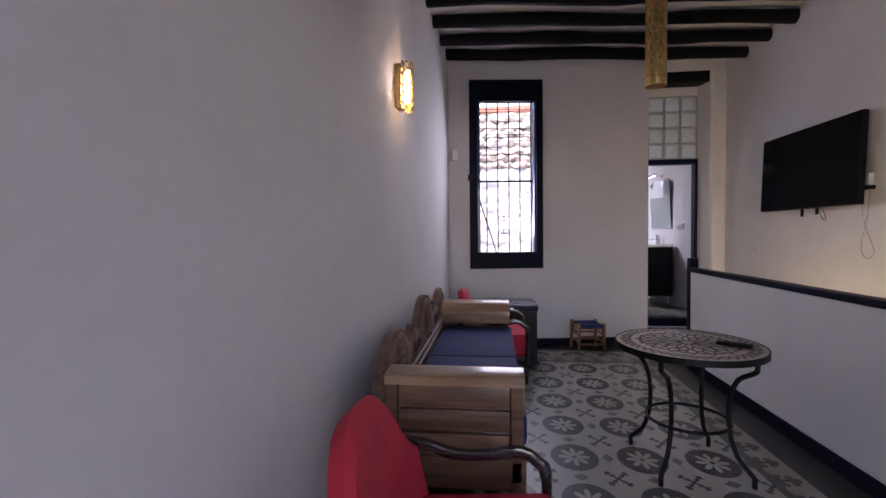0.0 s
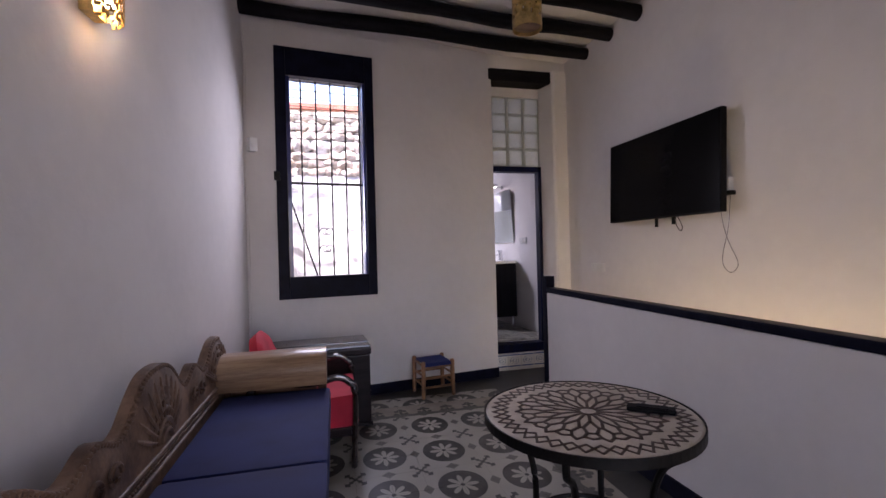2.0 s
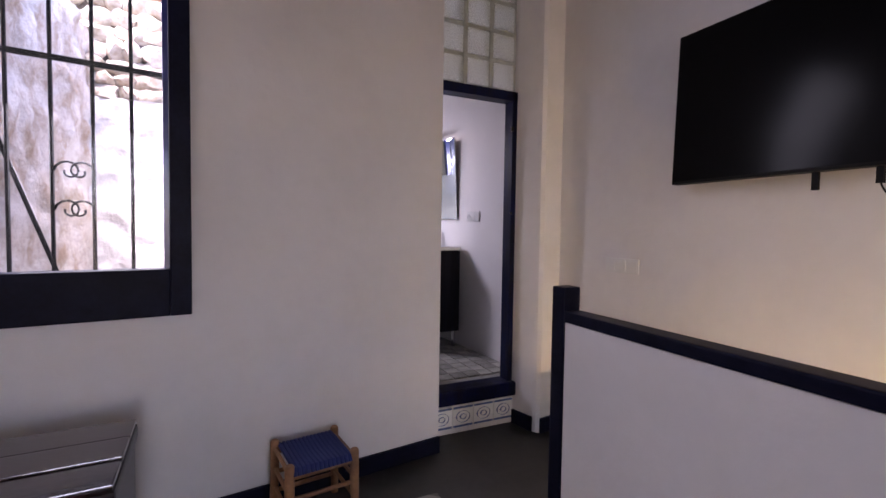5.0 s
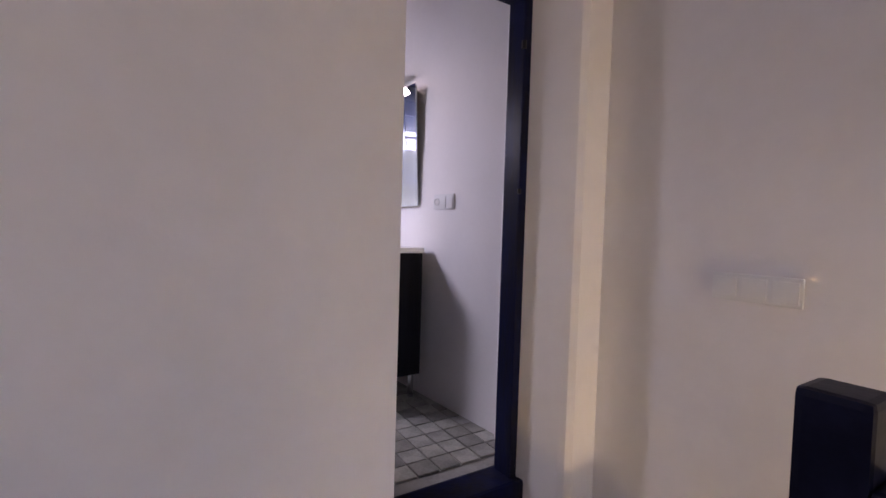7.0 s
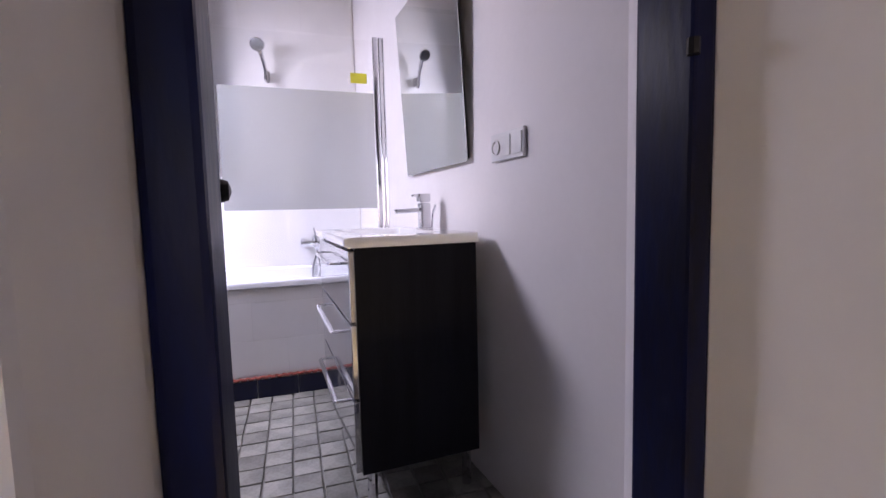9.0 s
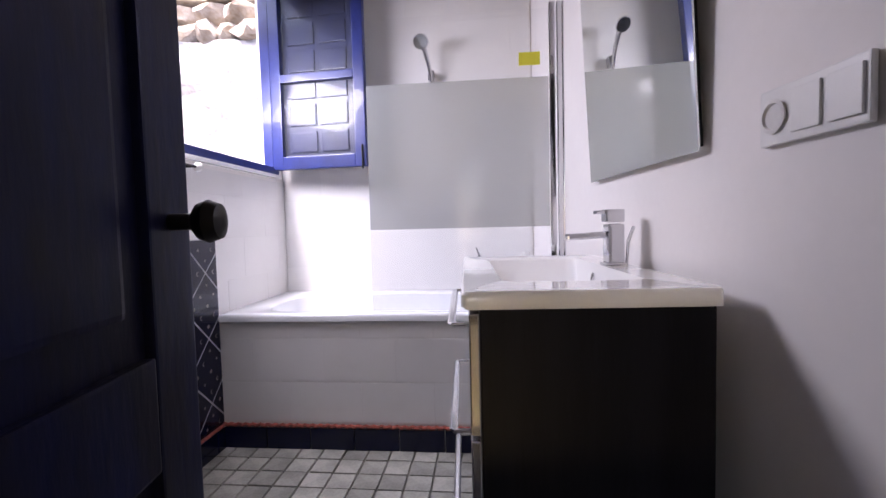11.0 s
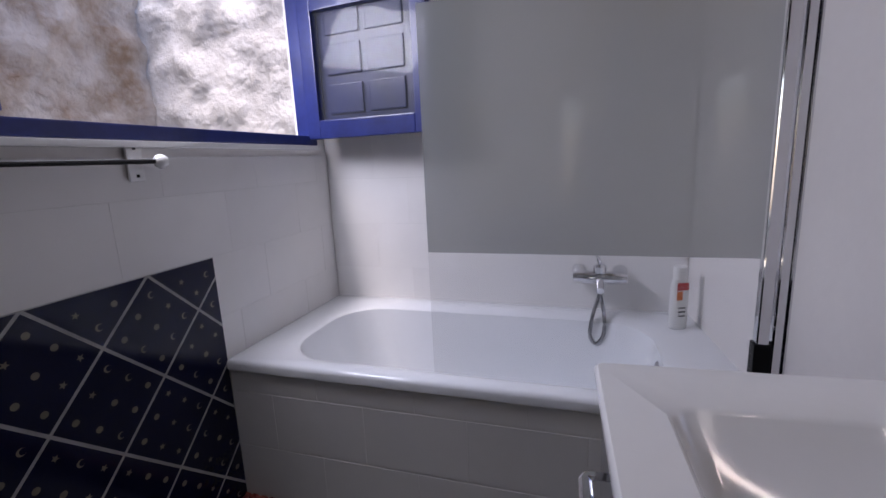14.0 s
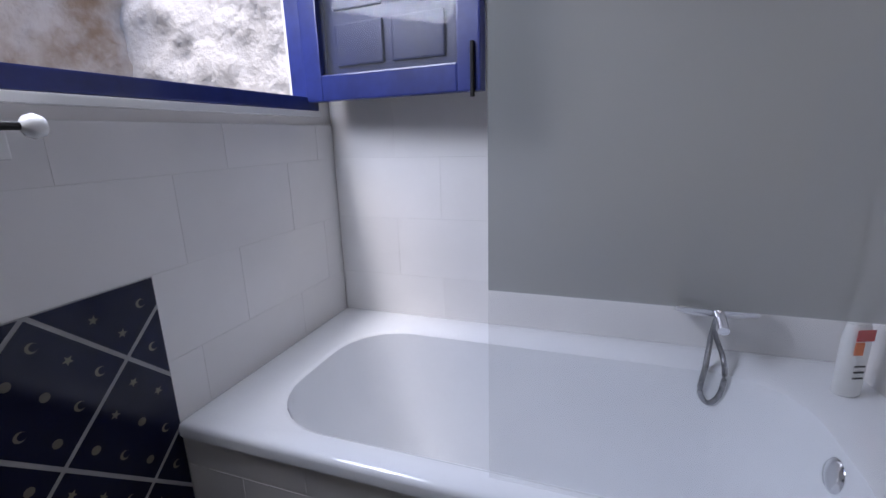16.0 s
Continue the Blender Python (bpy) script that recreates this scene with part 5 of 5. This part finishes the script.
def bath_window():
    w = tagged(new("window_3"), "open bathroom window with a blue sill frame", "", "", "structure")
    part("sill", box(4.07, 4.155, 8.155, 9.335, 1.642, 1.682, bevel=0.005), NAVYWIN, w, "chipped blue painted sill")
    part("sill_edge", box(4.10, 4.162, 8.15, 9.335, 1.622, 1.641, bevel=0.004), CERAMIC, w, "white tile edge under the sill")
    part("jamb", box(4.08, 4.135, 8.155, 8.20, 1.682, 2.80), NAVYWIN, w)
    part("jamb", box(4.08, 4.135, 9.305, 9.335, 1.682, 2.80), NAVYWIN, w)


bath_window()


def towel_rod():
    r = thing("curtain_rod", (4.142, 8.47, 1.585), "thin black iron rod with a white ceramic end knob", "rod")
    part("rod", tube([(0.055, -1.1, 0.0), (0.055, 0.02, 0.0)], 0.006, 8), IRON, r)
    part("bracket_plate", box(0.0, 0.008, -0.022, 0.022, -0.05, 0.05, bevel=0.003), CERAMIC, r, "white ceramic bracket plate")
    part("arm", tube([(0.0, 0, 0), (0.055, 0, 0)], 0.006, 8), IRON, r)
    k = part("end_knob", lathe([(0.006, -0.004), (0.016, 0.004), (0.020, 0.014), (0.016, 0.026), (0.004, 0.032)], 18), CERAMIC, r, "white ceramic end knob", True)
    k.matrix_local = pose(0.055, 0.02, 0, -90, 0, 0)
    for z in (-0.036, 0.036):
        part("screw", box(0.008, 0.010, -0.004, 0.004, z - 0.004, z + 0.004), IRON, r)


towel_rod()


# ---- courtyard ----
def rough_sheet(name, x0, x1, z0, z1, m, material, label, amp, res=0.06, scale=2.5):
    bm = bmesh.new()
    nx, nz = int((x1 - x0) / res), int((z1 - z0) / res)
    g = [[bm.verts.new(m @ Vector((x0 + (x1 - x0) * i / nx, -amp * (0.5 + noise.fractal(Vector((i * res * scale, j * res * scale, 3.1 + amp)), 0.9, 2.1, 4)), z0 + (z1 - z0) * j / nz))) for j in range(nz + 1)] for i in range(nx + 1)]
    for i in range(nx):
        for j in range(nz):
            bm.faces.new((g[i][j], g[i + 1][j], g[i + 1][j + 1], g[i][j + 1]))
    return struct(name, bm, material, label, True)


def courtyard():
    north = pose(0, 9.95, 0)
    west = pose(2.55, 0, 0, 0, 0, 90)
    rough_sheet("courtyard_plaster", 2.2, 4.3, -0.2, 2.72, north, COURT, "rough white rendered courtyard wall", 0.05, 0.04, 5)
    wall = struct("courtyard_wall", box(2.0, 4.4, 10.06, 10.3, -0.2, 3.9), STONE, "rubble stone courtyard wall")
    rng = random.Random(11)
    z = 2.70
    while z < 3.75:
        h = rng.uniform(0.12, 0.22)
        x = 2.2 + rng.uniform(0, 0.1)
        while x < 4.3:
            w = rng.uniform(0.14, 0.34)
            bm = bmesh.new()
            bmesh.ops.create_icosphere(bm, subdivisions=2, radius=0.5)
            for v in bm.verts:
                v.co = Vector((v.co.x * w * 1.25, v.co.y * 0.24, v.co.z * h * 1.3)) * (1 + 0.55 * noise.noise(v.co * 2.3 + Vector((x * 9, z * 7, 0))))
            s = part("stone", bm, STONE, wall, smooth=True)
            s.location = (x + w / 2, 10.02 + rng.uniform(-0.04, 0.03), z + h / 2)
            x += w
        z += h
    rough_sheet("courtyard_wall_west", 6.0, 10.0, -0.2, 3.4, west, COURTW, "flaking rendered side wall of the courtyard", 0.06, 0.05, 4)
    struct("ground", box(1.8, 4.2, 6.4, 10.3, -0.4, -0.2), CONC, "courtyard ground")
    struct("courtyard_coping", box(2.0, 4.4, 9.98, 10.3, 3.9, 4.0), REDTILE, "terracotta coping on the courtyard wall")


courtyard()

# ---- many small pieces last ----
wall_tiles()
blue_tiles()
floor_tiles()
patterned_floor()
